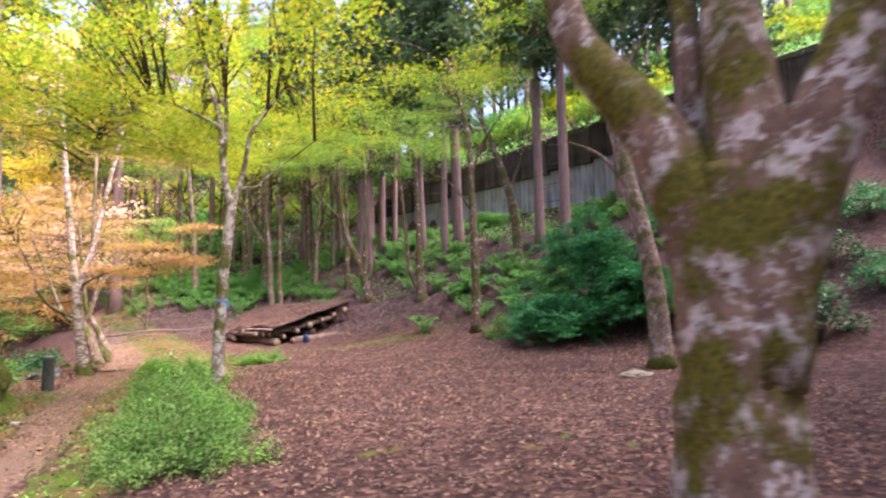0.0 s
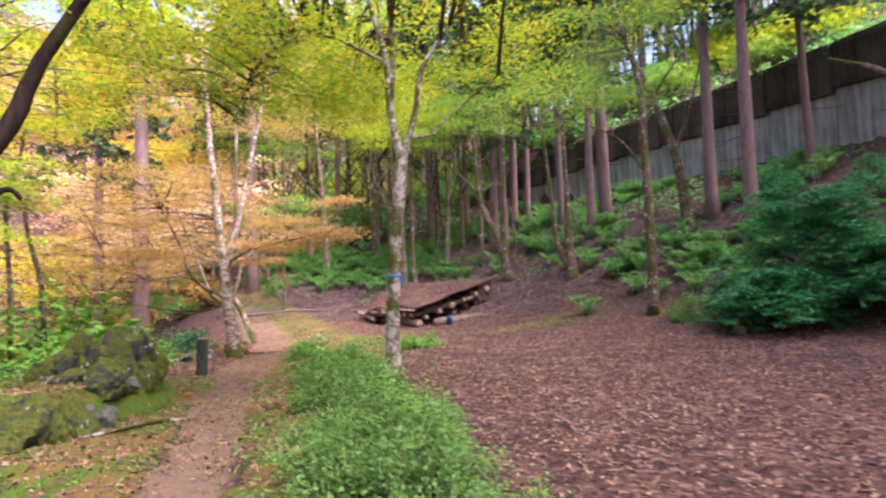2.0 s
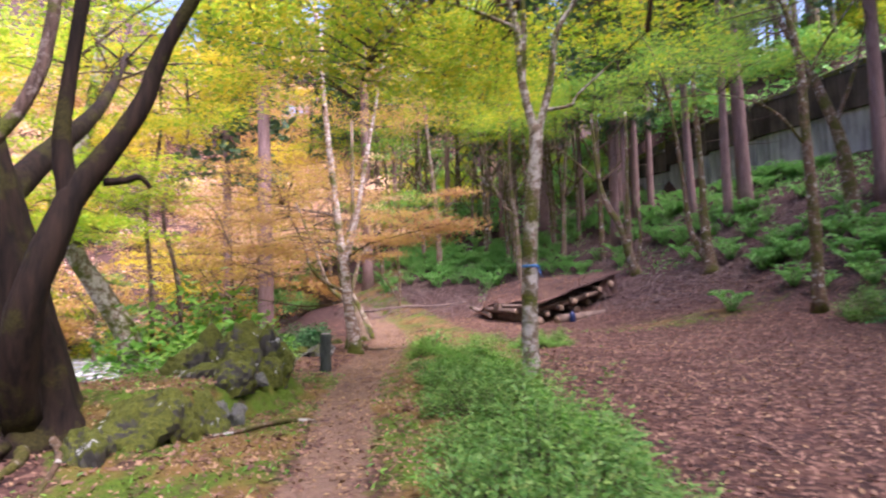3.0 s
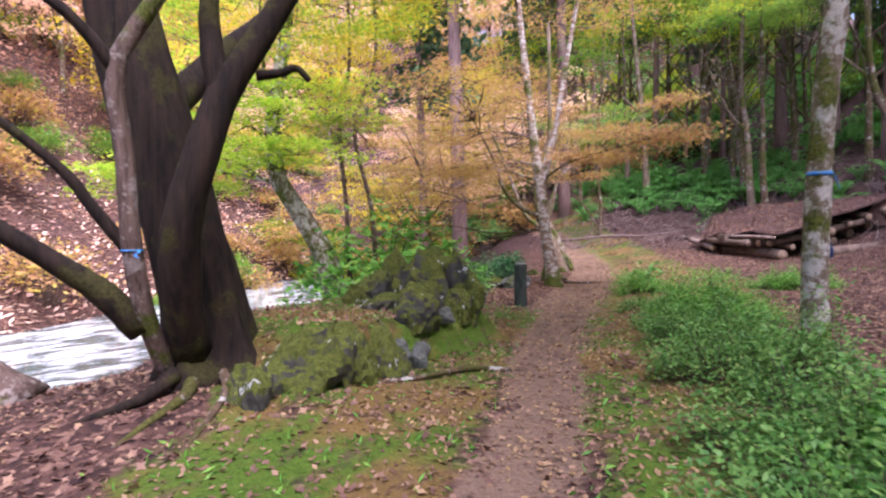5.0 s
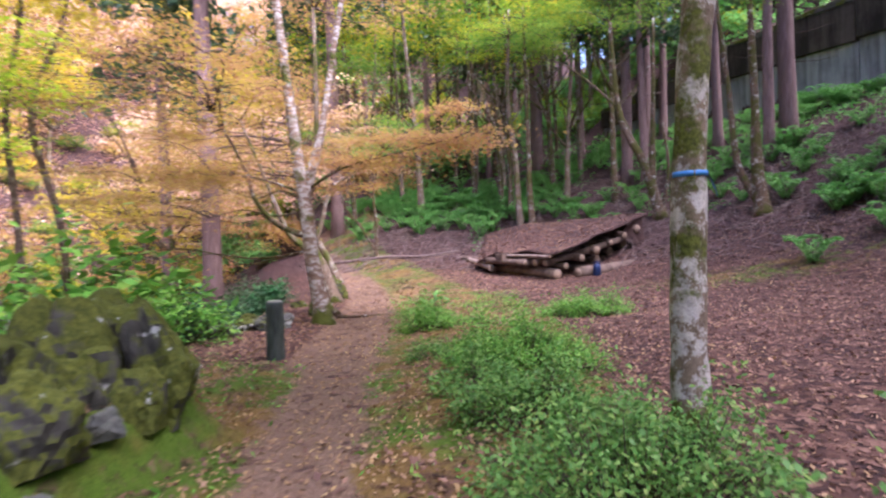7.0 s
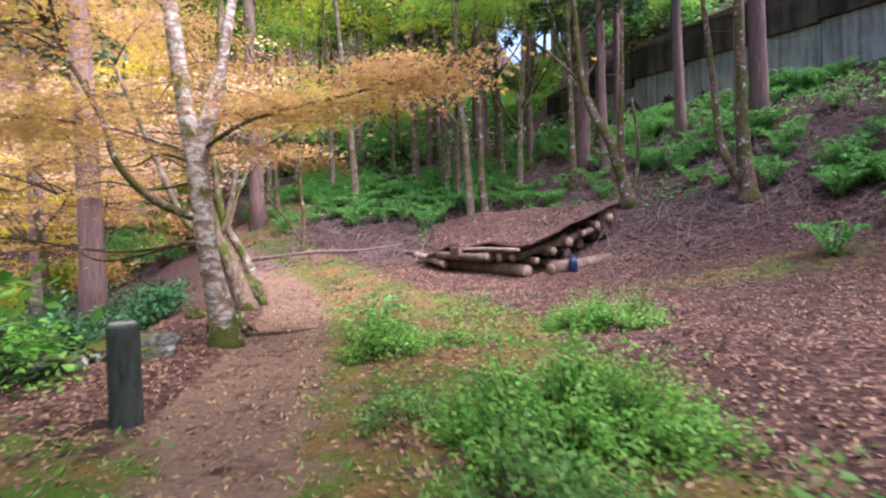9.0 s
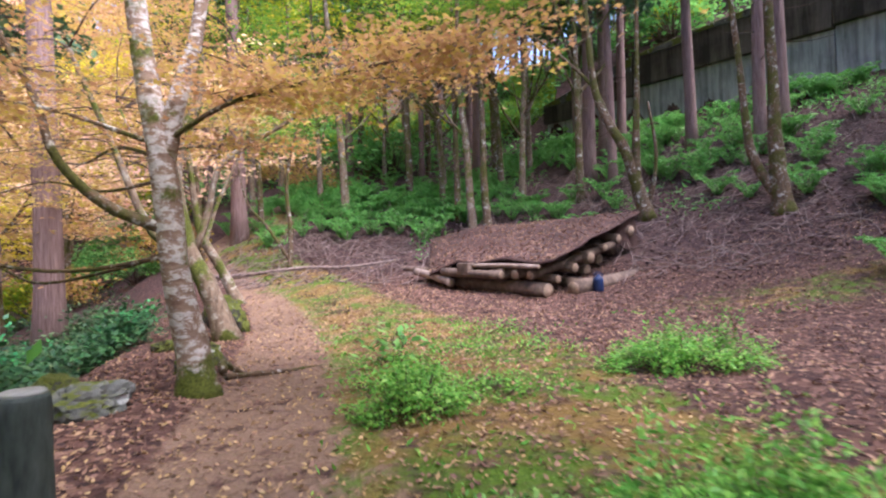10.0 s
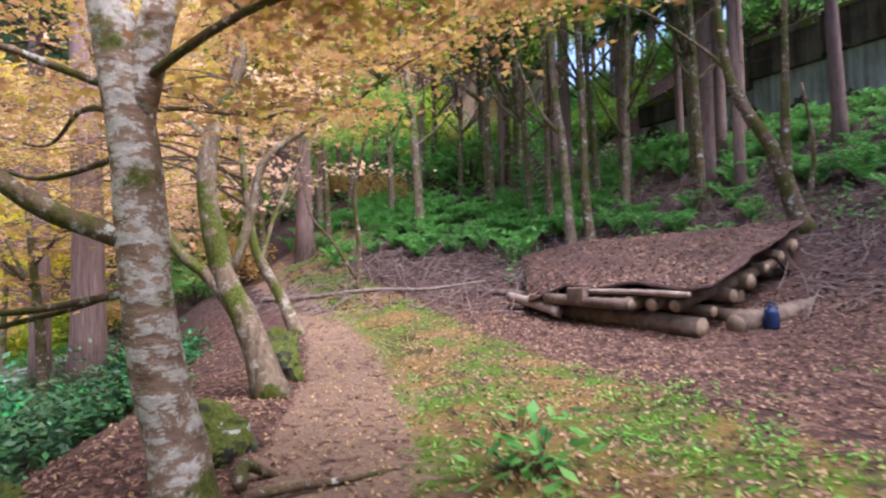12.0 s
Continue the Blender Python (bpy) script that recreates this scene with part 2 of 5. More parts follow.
def ground_material():
    m, n, l, b = nodes("forest_floor", 0.95)
    w = coords(n, l)
    cells = n.new("ShaderNodeTexVoronoi")
    cells.inputs["Scale"].default_value = 16.0
    warp = n.new("ShaderNodeTexNoise")
    warp.inputs["Scale"].default_value = 9.0
    l.new(w, warp.inputs["Vector"])
    moved = n.new("ShaderNodeVectorMath")
    moved.operation = "MULTIPLY_ADD"
    l.new(warp.outputs["Color"], moved.inputs[0])
    moved.inputs[1].default_value = (0.12, 0.12, 0.12)
    l.new(w, moved.inputs[2])
    l.new(moved.outputs[0], cells.inputs["Vector"])
    pick = n.new("ShaderNodeSeparateColor")
    l.new(cells.outputs["Color"], pick.inputs[0])
    broad, fine = noise_tex(n, l, w, 0.5, 5, 0.6), noise_tex(n, l, w, 60.0, 4, 0.7)
    litter = ramp(n, l, pick.outputs[0], [(0.0, (0.028, 0.014, 0.014)), (0.45, (0.072, 0.035, 0.028)), (0.8, (0.125, 0.065, 0.05)), (1.0, (0.23, 0.135, 0.10))])
    litter = mix(n, l, calc(n, l, "MULTIPLY", mask(n, l, broad, 0.4, 0.65), 0.45), litter, (0.05, 0.026, 0.025))
    soil = ramp(n, l, fine, [(0.25, (0.125, 0.078, 0.054)), (0.75, (0.27, 0.178, 0.128))])
    path_patch = noise_tex(n, l, w, 5.0, 5, 0.65)
    trodden = mix(n, l, mask(n, l, path_patch, 0.52, 0.66), soil, litter)
    humus = ramp(n, l, pick.outputs[1], [(0.0, (0.028, 0.015, 0.016)), (0.6, (0.06, 0.033, 0.032)), (1.0, (0.12, 0.072, 0.064))])
    litter = mix(n, l, attribute(n, "bank"), litter, humus)
    edge = noise_tex(n, l, w, 2.6, 6, 0.7)
    col = mix(n, l, mask(n, l, calc(n, l, "ADD", attribute(n, "path"), calc(n, l, "MULTIPLY", edge, 0.5)), 0.62, 0.86), litter, trodden)
    tint = noise_tex(n, l, w, 1.1, 3, 0.6)
    fresh = ramp(n, l, fine, [(0.2, (0.03, 0.065, 0.005)), (0.55, (0.075, 0.14, 0.010)), (0.85, (0.15, 0.22, 0.02))])
    dry = ramp(n, l, fine, [(0.2, (0.09, 0.055, 0.016)), (0.8, (0.26, 0.165, 0.05))])
    turf = mix(n, l, mask(n, l, tint, 0.43, 0.6), fresh, dry)
    gaps = noise_tex(n, l, w, 4.2, 6, 0.72)
    col = mix(n, l, mask(n, l, calc(n, l, "ADD", attribute(n, "moss"), calc(n, l, "SUBTRACT", gaps, 0.5)), 0.42, 0.62), col, turf)
    l.new(col, b.inputs["Base Color"])
    hgt = calc(n, l, "ADD", calc(n, l, "MULTIPLY", cells.outputs["Distance"], 0.8), calc(n, l, "MULTIPLY", fine, 0.5))
    bump(n, l, b, hgt, 0.8, 0.04)
    return m


GROUND = ground_material()


def concrete_material(name, dark, light, streak):
    m, n, l, b = nodes(name)
    w = coords(n, l)
    runs = noise_tex(n, l, coords(n, l, (1.6, 1.6, 0.10)), 2.2, 6, 0.7)
    patch = noise_tex(n, l, w, 0.6, 5, 0.65)
    grain = noise_tex(n, l, w, 18.0, 5, 0.7)
    f = calc(n, l, "ADD", calc(n, l, "MULTIPLY", runs, streak), calc(n, l, "MULTIPLY", patch, 1.0 - streak))
    col = ramp(n, l, f, [(0.40, dark), (0.5, tuple((a + c) / 2 for a, c in zip(dark, light))), (0.62, light)])
    col = mix(n, l, calc(n, l, "MULTIPLY", grain, 0.4), col, dark)
    l.new(col, b.inputs["Base Color"])
    bump(n, l, b, grain, 0.4, 0.02)
    return m


CONCRETE_LOW = concrete_material("pale_streaked_concrete", (0.17, 0.18, 0.185), (0.6, 0.63, 0.65), 0.7)
CONCRETE_TOP = concrete_material("dark_stained_concrete", (0.022, 0.019, 0.015), (0.13, 0.11, 0.09), 0.6)


def water_material():
    m, n, l, b = nodes("river_water", 0.06)
    w = coords(n, l, (1, 0.35, 1))
    b.inputs["Base Color"].default_value = (0.03, 0.06, 0.055, 1)
    b.inputs["Specular IOR Level"].default_value = 0.5
    # white share covers foam and the water's bright glare, painted as colour
    foam_glare = noise_tex(n, l, w, 2.5, 6, 0.7)
    l.new(ramp(n, l, foam_glare, [(0.45, (0.05, 0.10, 0.10)), (0.56, (0.7, 0.75, 0.77))]), b.inputs["Base Color"])
    l.new(mask(n, l, foam_glare, 0.5, 0.9), b.inputs["Roughness"])
    bump(n, l, b, noise_tex(n, l, w, 6.0, 5, 0.6), 0.5, 0.05)
    return m


WATER = water_material()

# ---- shape helpers ----
def mesh_np(name, verts, faces, smooth=False):
    """A mesh from arrays: verts (n, 3), faces (m, k)."""
    me = bpy.data.meshes.new(name)
    verts, faces = np.asarray(verts, np.float32), np.asarray(faces, np.int32)
    m, k = faces.shape
    me.vertices.add(len(verts))
    me.vertices.foreach_set("co", verts.ravel())
    me.loops.add(m * k)
    me.loops.foreach_set("vertex_index", faces.ravel())
    me.polygons.add(m)
    me.polygons.foreach_set("loop_start", np.arange(0, m * k, k, dtype=np.int32))
    if smooth:
        me.polygons.foreach_set("use_smooth", np.ones(m, bool))
    me.update(calc_edges=True)
    me.validate()
    return me


def part(name, me, material, parent=None, label=""):
    """Links a mesh or bmesh as one object under a thing or a part."""
    if isinstance(me, bmesh.types.BMesh):
        bm, me = me, bpy.data.meshes.new(name)
        bm.to_mesh(me)
        bm.free()
    if not me.materials:
        me.materials.append(material)
    ob = new(name, me)
    if parent is not None:
        ob.parent = parent
    return tagged(ob, label)


def thing(name, at, label, category, group="", kind=""):
    ob = new(name)
    ob.location = at
    return tagged(ob, label, category, group, kind)


def tubes(runs, sides=8, rough=0.0, rng=None):
    """Tapered tubes along polylines: runs of (points (n, 3), radii (n,)). Returns verts, quads."""
    V, F, base = [], [], 0
    ang = np.linspace(0, 2 * np.pi, sides, endpoint=False)
    ring = np.stack([np.cos(ang), np.sin(ang)], 1)
    for pts, rad in runs:
        pts, rad = np.asarray(pts, float), np.asarray(rad, float)
        tan = np.gradient(pts, axis=0)
        tan /= np.linalg.norm(tan, axis=1, keepdims=True) + 1e-9
        ref = np.array([1.0, 0, 0]) if abs(tan[0, 0]) < 0.8 else np.array([0, 1.0, 0])
        rows = []
        for p, t, r in zip(pts, tan, rad):
            u = ref - t * (ref @ t)
            u /= np.linalg.norm(u)
            ref = u
            v = np.cross(t, u)
            rr = r * (1 + rough * (rng.random(sides) - 0.5)) if rng is not None and rough else np.full(sides, r)
            rows.append(p + (ring[:, :1] * u + ring[:, 1:] * v) * rr[:, None])
        V.append(np.concatenate(rows + [pts[:1] - tan[:1] * 0.0, pts[-1:]]))
        k = len(pts)
        i, j = np.meshgrid(np.arange(k - 1), np.arange(sides), indexing="ij")
        a, b = i * sides + j, i * sides + (j + 1) % sides
        F.append(np.stack([a, b, b + sides, a + sides], -1).reshape(-1, 4) + base)
        lo, hi, jj = k * sides, k * sides + 1, np.arange(0, sides, 2)
        last = (k - 1) * sides
        F.append(np.stack([np.full(len(jj), hi), last + jj, last + (jj + 1) % sides, last + (jj + 2) % sides], -1) + base)
        F.append(np.stack([np.full(len(jj), lo), (jj + 2) % sides, (jj + 1) % sides, jj], -1) + base)
        base += k * sides + 2
    return np.concatenate(V), np.concatenate(F)


def smooth_line(pts, n=24):
    """A Catmull-Rom curve through the points."""
    p = np.asarray(pts, float)
    if len(p) < 3:
        return p[0] + (p[-1] - p[0]) * np.linspace(0, 1, n)[:, None]
    q = np.concatenate([[2 * p[0] - p[1]], p, [2 * p[-1] - p[-2]]])
    out = []
    for s in np.linspace(0, len(p) - 1 - 1e-6, n):
        i, t = int(s), s - int(s)
        a, b, c, d = q[i], q[i + 1], q[i + 2], q[i + 3]
        out.append(0.5 * (2 * b + (c - a) * t + (2 * a - 5 * b + 4 * c - d) * t**2 + (3 * b - a - 3 * c + d) * t**3))
    return np.array(out)


LOBES3 = np.array([(0, -0.5), (0.2, -0.1), (0.5, 0.12), (0.16, 0.18), (0, 0.55), (-0.16, 0.18), (-0.5, 0.12), (-0.2, -0.1)])
DIAMOND = np.array([(0, -0.5), (0.26, 0.02), (0, 0.5), (-0.26, 0.02)])
LONG = np.array([(0, -0.5), (0.12, 0.0), (0, 0.5), (-0.12, 0.0)])


def leaves(centres, size, rng, flat=0.35, shape=DIAMOND, lean=None):
    """Leaf blades at the centres, near level when flat is small. lean: directions along which the blades point."""
    c = np.asarray(centres, float)
    n = len(c)
    nor = np.stack([rng.normal(0, flat, n), rng.normal(0, flat, n), np.ones(n)], 1)
    nor /= np.linalg.norm(nor, axis=1, keepdims=True)
    d = rng.normal(0, 1, (n, 3)) if lean is None else np.asarray(lean) + rng.normal(0, 0.35, (n, 3))
    u = d - nor * (d * nor).sum(1, keepdims=True)
    u /= np.linalg.norm(u, axis=1, keepdims=True) + 1e-9
    v = np.cross(nor, u)
    s = size * (0.65 + 0.7 * rng.random(n))
    k = len(shape)
    bend = -0.25 * (np.abs(shape[:, 0]) + 0.5 * np.abs(shape[:, 1]))
    P = c[:, None] + s[:, None, None] * (shape[None, :, 0, None] * v[:, None] + shape[None, :, 1, None] * u[:, None] + bend[None, :, None] * nor[:, None])
    return P.reshape(-1, 3), np.arange(n * k).reshape(n, k)


def rock_mesh(name, size, seed, detail=4):
    """A broken stone: a ball cut by random planes, then roughened."""
    bm = bmesh.new()
    bmesh.ops.create_icosphere(bm, subdivisions=detail, radius=1.0)
    off = Vector((seed * 7.3, seed * 3.1, seed * 1.7))
    rg = np.random.default_rng(seed)
    cuts = [(Vector(v).normalized(), d) for v, d in zip(rg.normal(0, 1, (11, 3)).tolist(), rg.uniform(0.5, 0.85, 11).tolist())]
    for v in bm.verts:
        p = v.co.copy()
        k = min([1.0] + [d / max(p.dot(c), 1e-3) for c, d in cuts if p.dot(c) > 0])
        k *= 1.08 + 0.2 * noise.noise(p * 1.7 + off) + 0.16 * (0.5 - abs(noise.noise(p * 3.1 + off))) * 1.6 - 0.1 + 0.07 * noise.noise(p * 8 + off) + 0.04 * noise.noise(p * 17 + off)
        q = p * k
        v.co = Vector((q.x * size[0], q.y * size[1], max(q.z, -0.55) * size[2]))
    me = bpy.data.meshes.new(name)
    bm.to_mesh(me)
    bm.free()
    return me


# ---- the ground: clearing, bank with the wall above it, river on the other side ----
def step01(v):
    v = np.clip(v, 0, 1)
    return v * v * (3 - 2 * v)


def softmax2(a, b, k):
    return (a + b + np.sqrt((a - b) ** 2 + k * k)) / 2


WALL_A, WALL_B = np.array([14.5, 21.1]), np.array([-5.9, 37.7])
WALL_DIR = (WALL_B - WALL_A) / np.linalg.norm(WALL_B - WALL_A)
WALL_LEN = float(np.linalg.norm(WALL_B - WALL_A))
WALL_OUT = np.array([WALL_DIR[1], -WALL_DIR[0]])  # away from the clearing
wall_gap = lambda x, y: (x - WALL_A[0]) * WALL_OUT[0] + (y - WALL_A[1]) * WALL_OUT[1]


def river_x(y):
    return -19.5 - 5.5 * step01((y - 7) / 9) - 0.55 * np.maximum(y - 14, 0) + 0.15 * np.maximum(-y, 0)


def edge_x(y):
    return np.interp(y, [-60, 4, 8, 11, 14, 17, 21, 25, 40, 90], [-10.5, -9.0, -9.3, -9.6, -10.3, -11.8, -14.2, -18, -29, -60])


def height(x, y):
    x, y = np.asarray(x, float), np.asarray(y, float)
    z = -0.36 + 0.03 * np.clip(y, -20, 60) + 0.02 * np.clip(x + 5, -12, 20)
    e = softmax2(0.34 * x + 0.39 * y - 7.1, 0.33 * (y - 22.2), 0.8)
    e = np.maximum(softmax2(e, 0.0, 0.8) - 0.12, 0)
    e = np.where(e > 30, 30 + (e - 30) * 0.4, e)
    # bank height falls off towards the river
    fall = step01((x - edge_x(y) + 3) / 7)
    head = 0.85 * np.maximum(y - 36, 0) * step01((-10 - x) / 8)  # hillside that closes the valley
    head = np.where(head > 30, 30 + (head - 30) * 0.2, head)
    z = z + np.maximum(e * (0.25 + 0.75 * fall), head)
    # made ground behind the wall
    rel = np.stack([x - WALL_A[0], y - WALL_A[1]], -1)
    along, out = rel @ WALL_DIR, rel @ WALL_OUT
    behind = step01((out - 0.15) / 0.5) * step01((WALL_LEN + 3.5 - along) / 5)
    z = z + behind * 2.9
    # terrace towards the river
    d = edge_x(y) - x
    z = z - 0.55 * step01(d / 1.6) - 1.15 * step01((d - 1) / 7)
    # bed and far bank
    r = river_x(y) - x
    z = np.where(r > -9, z - 1.4 * step01((r + 9) / 5), z)
    z = z + np.where(r > 3, 0.85 * np.maximum(r - 3, 0), 0) - np.where(r > 45, 0.7 * (r - 45), 0)
    # raised mossy ledge between the great tree and the boulders
    z = z + 0.46 * step01((-6.88 - x) / 0.15) * step01((y - 5.9) / 0.7) * step01((9.2 - y) / 0.5) * step01((x + 10.0) / 1.0)
    z = z + 0.17 * np.exp(-((x + 7.7) ** 2 + (y - 5.7) ** 2) / 1.2)
    # behind the start the ground rises a little
    z = z + 0.06 * np.maximum(-4 - y, 0)
    return z


def path_mask(x, y):
    cx = np.interp(y, [-6, 0, 5.5, 7, 9, 11, 13, 15, 17.5, 20, 22, 26], [-1.5, -2.6, -4.4, -5.15, -6.3, -7.2, -7.9, -8.75, -9.9, -11.4, -12.8, -17])
    wd = np.interp(y, [4, 7, 9, 11, 14, 18, 22], [0.1, 0.12, 0.3, 0.72, 0.74, 0.6, 0.5])
    return 1 - step01((np.abs(x - cx) * 0.83 - wd * 0.6) / 0.42)


def moss_mask(x, y):
    cx = np.interp(y, [-6, 0, 5.5, 7, 9, 11, 13, 15, 17.5, 20, 22, 26], [-1.5, -2.6, -4.4, -5.15, -6.3, -7.2, -7.9, -8.75, -9.9, -11.4, -12.8, -17])
    d = x - cx
    m = 0.58 * (1 - step01((d - np.interp(y, [5, 9, 12, 16, 20], [1.1, 1.8, 2.7, 2.8, 2.2])) / 1.0)) * step01(d / 0.5)
    m = np.maximum(m, 0.62 * (1 - step01((-d - np.interp(y, [5.5, 6.5], [2.0, 3.4])) / 1.2)) * step01((-d - 0.1) / 0.4) * (1 - step01((y - 10.5) / 2)))
    for px, py in ((-0.8, 5.36), (0.78, 5.33), (1.15, 5.77), (1.71, 5.32), (-0.6, 5.55), (2.6, 4.6), (3.2, 5.6)):
        m = np.maximum(m, 0.8 * np.exp(-((x - px) ** 2 + (y - py) ** 2) / 0.018))
    m = np.maximum(m, 0.52 * np.exp(-(((x + 2.2) / 5) ** 2 + ((y - 19.2 - 0.2 * x) / 1.9) ** 2)))  # strip at the foot of the bank
    m = np.maximum(m, 0.5 * np.exp(-(((x + 11.5) / 3.0) ** 2 + ((y - 22.0) / 1.1) ** 2)))
    m = np.maximum(m, 0.36 * np.exp(-(((x + 6) / 2.2) ** 2 + ((y - 17.0) / 1.5) ** 2)))
    m = np.maximum(m, 0.3 * (noise_grid(x, y, 0.9) > 0.33))
    return np.maximum(m, 0)


def bank_mask(x, y):
    e = softmax2(0.34 * x + 0.39 * y - 7.1, 0.33 * (y - 22.2), 0.8)
    return step01((e + 0.1) / 0.8)


def noise_grid(x, y, s):
    flat = np.array([noise.noise(Vector((a * s, b * s, 3.7))) for a, b in zip(np.ravel(x), np.ravel(y))])
    return flat.reshape(np.shape(x))


def relief(x, y):
    return 0.05 * noise_grid(x, y, 0.7) + 0.03 * noise_grid(x, y, 2.3)


def ground_z(x, y):
    return float(height(x, y)) + 0.05 * noise.noise(Vector((x * 0.7, y * 0.7, 3.7))) + 0.03 * noise.noise(Vector((x * 2.3, y * 2.3, 3.7))) - 0.05 * float(path_mask(x, y))


def axis_steps(a, b, fine, far_a, far_b):
    core = np.arange(a, b, fine)
    lo, hi, s = [], [], fine
    v = a
    while v > far_a:
        s *= 1.13
        v -= s
        lo.append(v)
    v, s = core[-1], fine
    while v < far_b:
        s *= 1.13
        v += s
        hi.append(v)
    return np.concatenate([lo[::-1], core, hi])


def build_ground():
    xs, ys = axis_steps(-13, 5, 0.14, -900, 900), axis_steps(2, 27, 0.14, -900, 900)
    X, Y = np.meshgrid(xs, ys)
    near = (np.abs(X) < 60) & (np.abs(Y) < 80)
    Z = height(np.clip(X, -120, 120), np.clip(Y, -120, 120))
    bumps = np.zeros_like(Z)
    bumps[near] = relief(X[near], Y[near])
    Z = Z + bumps - 0.05 * path_mask(X, Y)
    n, m = X.shape
    i, j = np.meshgrid(np.arange(n - 1), np.arange(m - 1), indexing="ij")
    a = i * m + j
    me = mesh_np("ground", np.stack([X, Y, Z], -1).reshape(-1, 3), np.stack([a, a + 1, a + m + 1, a + m], -1).reshape(-1, 4), True)
    mo = np.zeros_like(Z)
    mo[near] = moss_mask(X[near], Y[near])
    for key, val in (("path", path_mask(X, Y)), ("moss", mo), ("bank", bank_mask(X, Y))):
        me.attributes.new(key, "FLOAT", "POINT").data.foreach_set("value", val.ravel().astype(np.float32))
    tagged(part("ground", me, GROUND), "leaf-littered forest floor with mossy trodden footpath", "ground", kind="structure")
    wx, wy = np.meshgrid(np.linspace(-130, -12, 8), np.linspace(-200, 130, 12))
    i, j = np.meshgrid(np.arange(11), np.arange(7), indexing="ij")
    a = i * 8 + j
    me = mesh_np("water", np.stack([wx, wy, np.full_like(wx, -1.8)], -1).reshape(-1, 3), np.stack([a, a + 1, a + 9, a + 8], -1).reshape(-1, 4))
    tagged(part("water", me, WATER), "shallow river with white ripples and painted glare", "river", kind="structure")


build_ground()


# ---- retaining wall ----
def box(size, bevel=0.0):
    bm = bmesh.new()
    bmesh.ops.create_cube(bm, size=1.0)
    bmesh.ops.scale(bm, vec=size, verts=bm.verts)
    if bevel:
        bmesh.ops.bevel(bm, geom=bm.edges, offset=bevel, segments=1, affect="EDGES")
    return bm


def slab(w, d, z0, tops):
    """A wall panel on its long axis x, foot at z0, its top running from tops[0] to tops[1]."""
    V = [(x, y, z) for x, t in ((-w / 2, tops[0]), (w / 2, tops[1])) for y, z in ((-d / 2, z0), (d / 2, z0), (d / 2, t), (-d / 2, t))]
    F = [(0, 3, 2, 1), (4, 5, 6, 7), (0, 1, 5, 4), (1, 2, 6, 5), (2, 3, 7, 6), (3, 0, 4, 7)]
    bm = bmesh.new()
    vs = [bm.verts.new(v) for v in V]
    for f in F:
        bm.faces.new([vs[i] for i in f])
    bmesh.ops.bevel(bm, geom=bm.edges[:], offset=0.02, segments=1, affect="EDGES")
    return bm


def build_wall():
    root = tagged(thing("wall_retaining", (*WALL_A, 0), "tall stained concrete retaining wall above the wooded bank", "retaining wall"), kind="structure")
    turn = math.degrees(math.atan2(WALL_DIR[1], WALL_DIR[0]))
    count = 11
    w = WALL_LEN / count
    line = lambda s: float(np.interp(s, [0, 0.15, 0.4, 0.66, 0.8, 1], [11.0, 10.7, 10.0, 9.4, 9.15, 8.0]))
    for i in range(count):
        a, b = i / count, (i + 1) / count
        mid = WALL_DIR * ((a + b) / 2 * WALL_LEN)
        foot = float(np.interp((a + b) / 2, [0, 0.5, 1], [5.5, 4.9, 5.6]))
        sa, sb = (foot + (line(s) - foot) * 0.68 for s in (a, b))
        at = lambda off: pose(*(mid + WALL_OUT * off), 0, 0, 0, turn)
        part("panel", slab(w - 0.03, 0.5, foot, (sa, sb)), CONCRETE_LOW, root).matrix_local = at(0.1)
        part("upper_panel", slab(w - 0.02, 0.8, min(sa, sb) + 0.004, (line(a), line(b))), CONCRETE_TOP, root, "dark moss-stained overhanging concrete beam").matrix_local = at(0.0)
        part("coping", slab(w - 0.05, 0.9, min(line(a), line(b)) - 0.02, (line(a) + 0.10, line(b) + 0.10)), STONE_MOSSY, root, "mossy coping").matrix_local = at(0.02)


build_wall()

# ---- trees ----
def taper(line, r0, r1, flare=0.0):
    s = np.linspace(0, 1, len(line))
    r = r0 + (r1 - r0) * s
    if flare:
        z = line[:, 2] - line[0, 2]
        r = r * (1 + flare * np.exp(-z / 0.22))
    return r


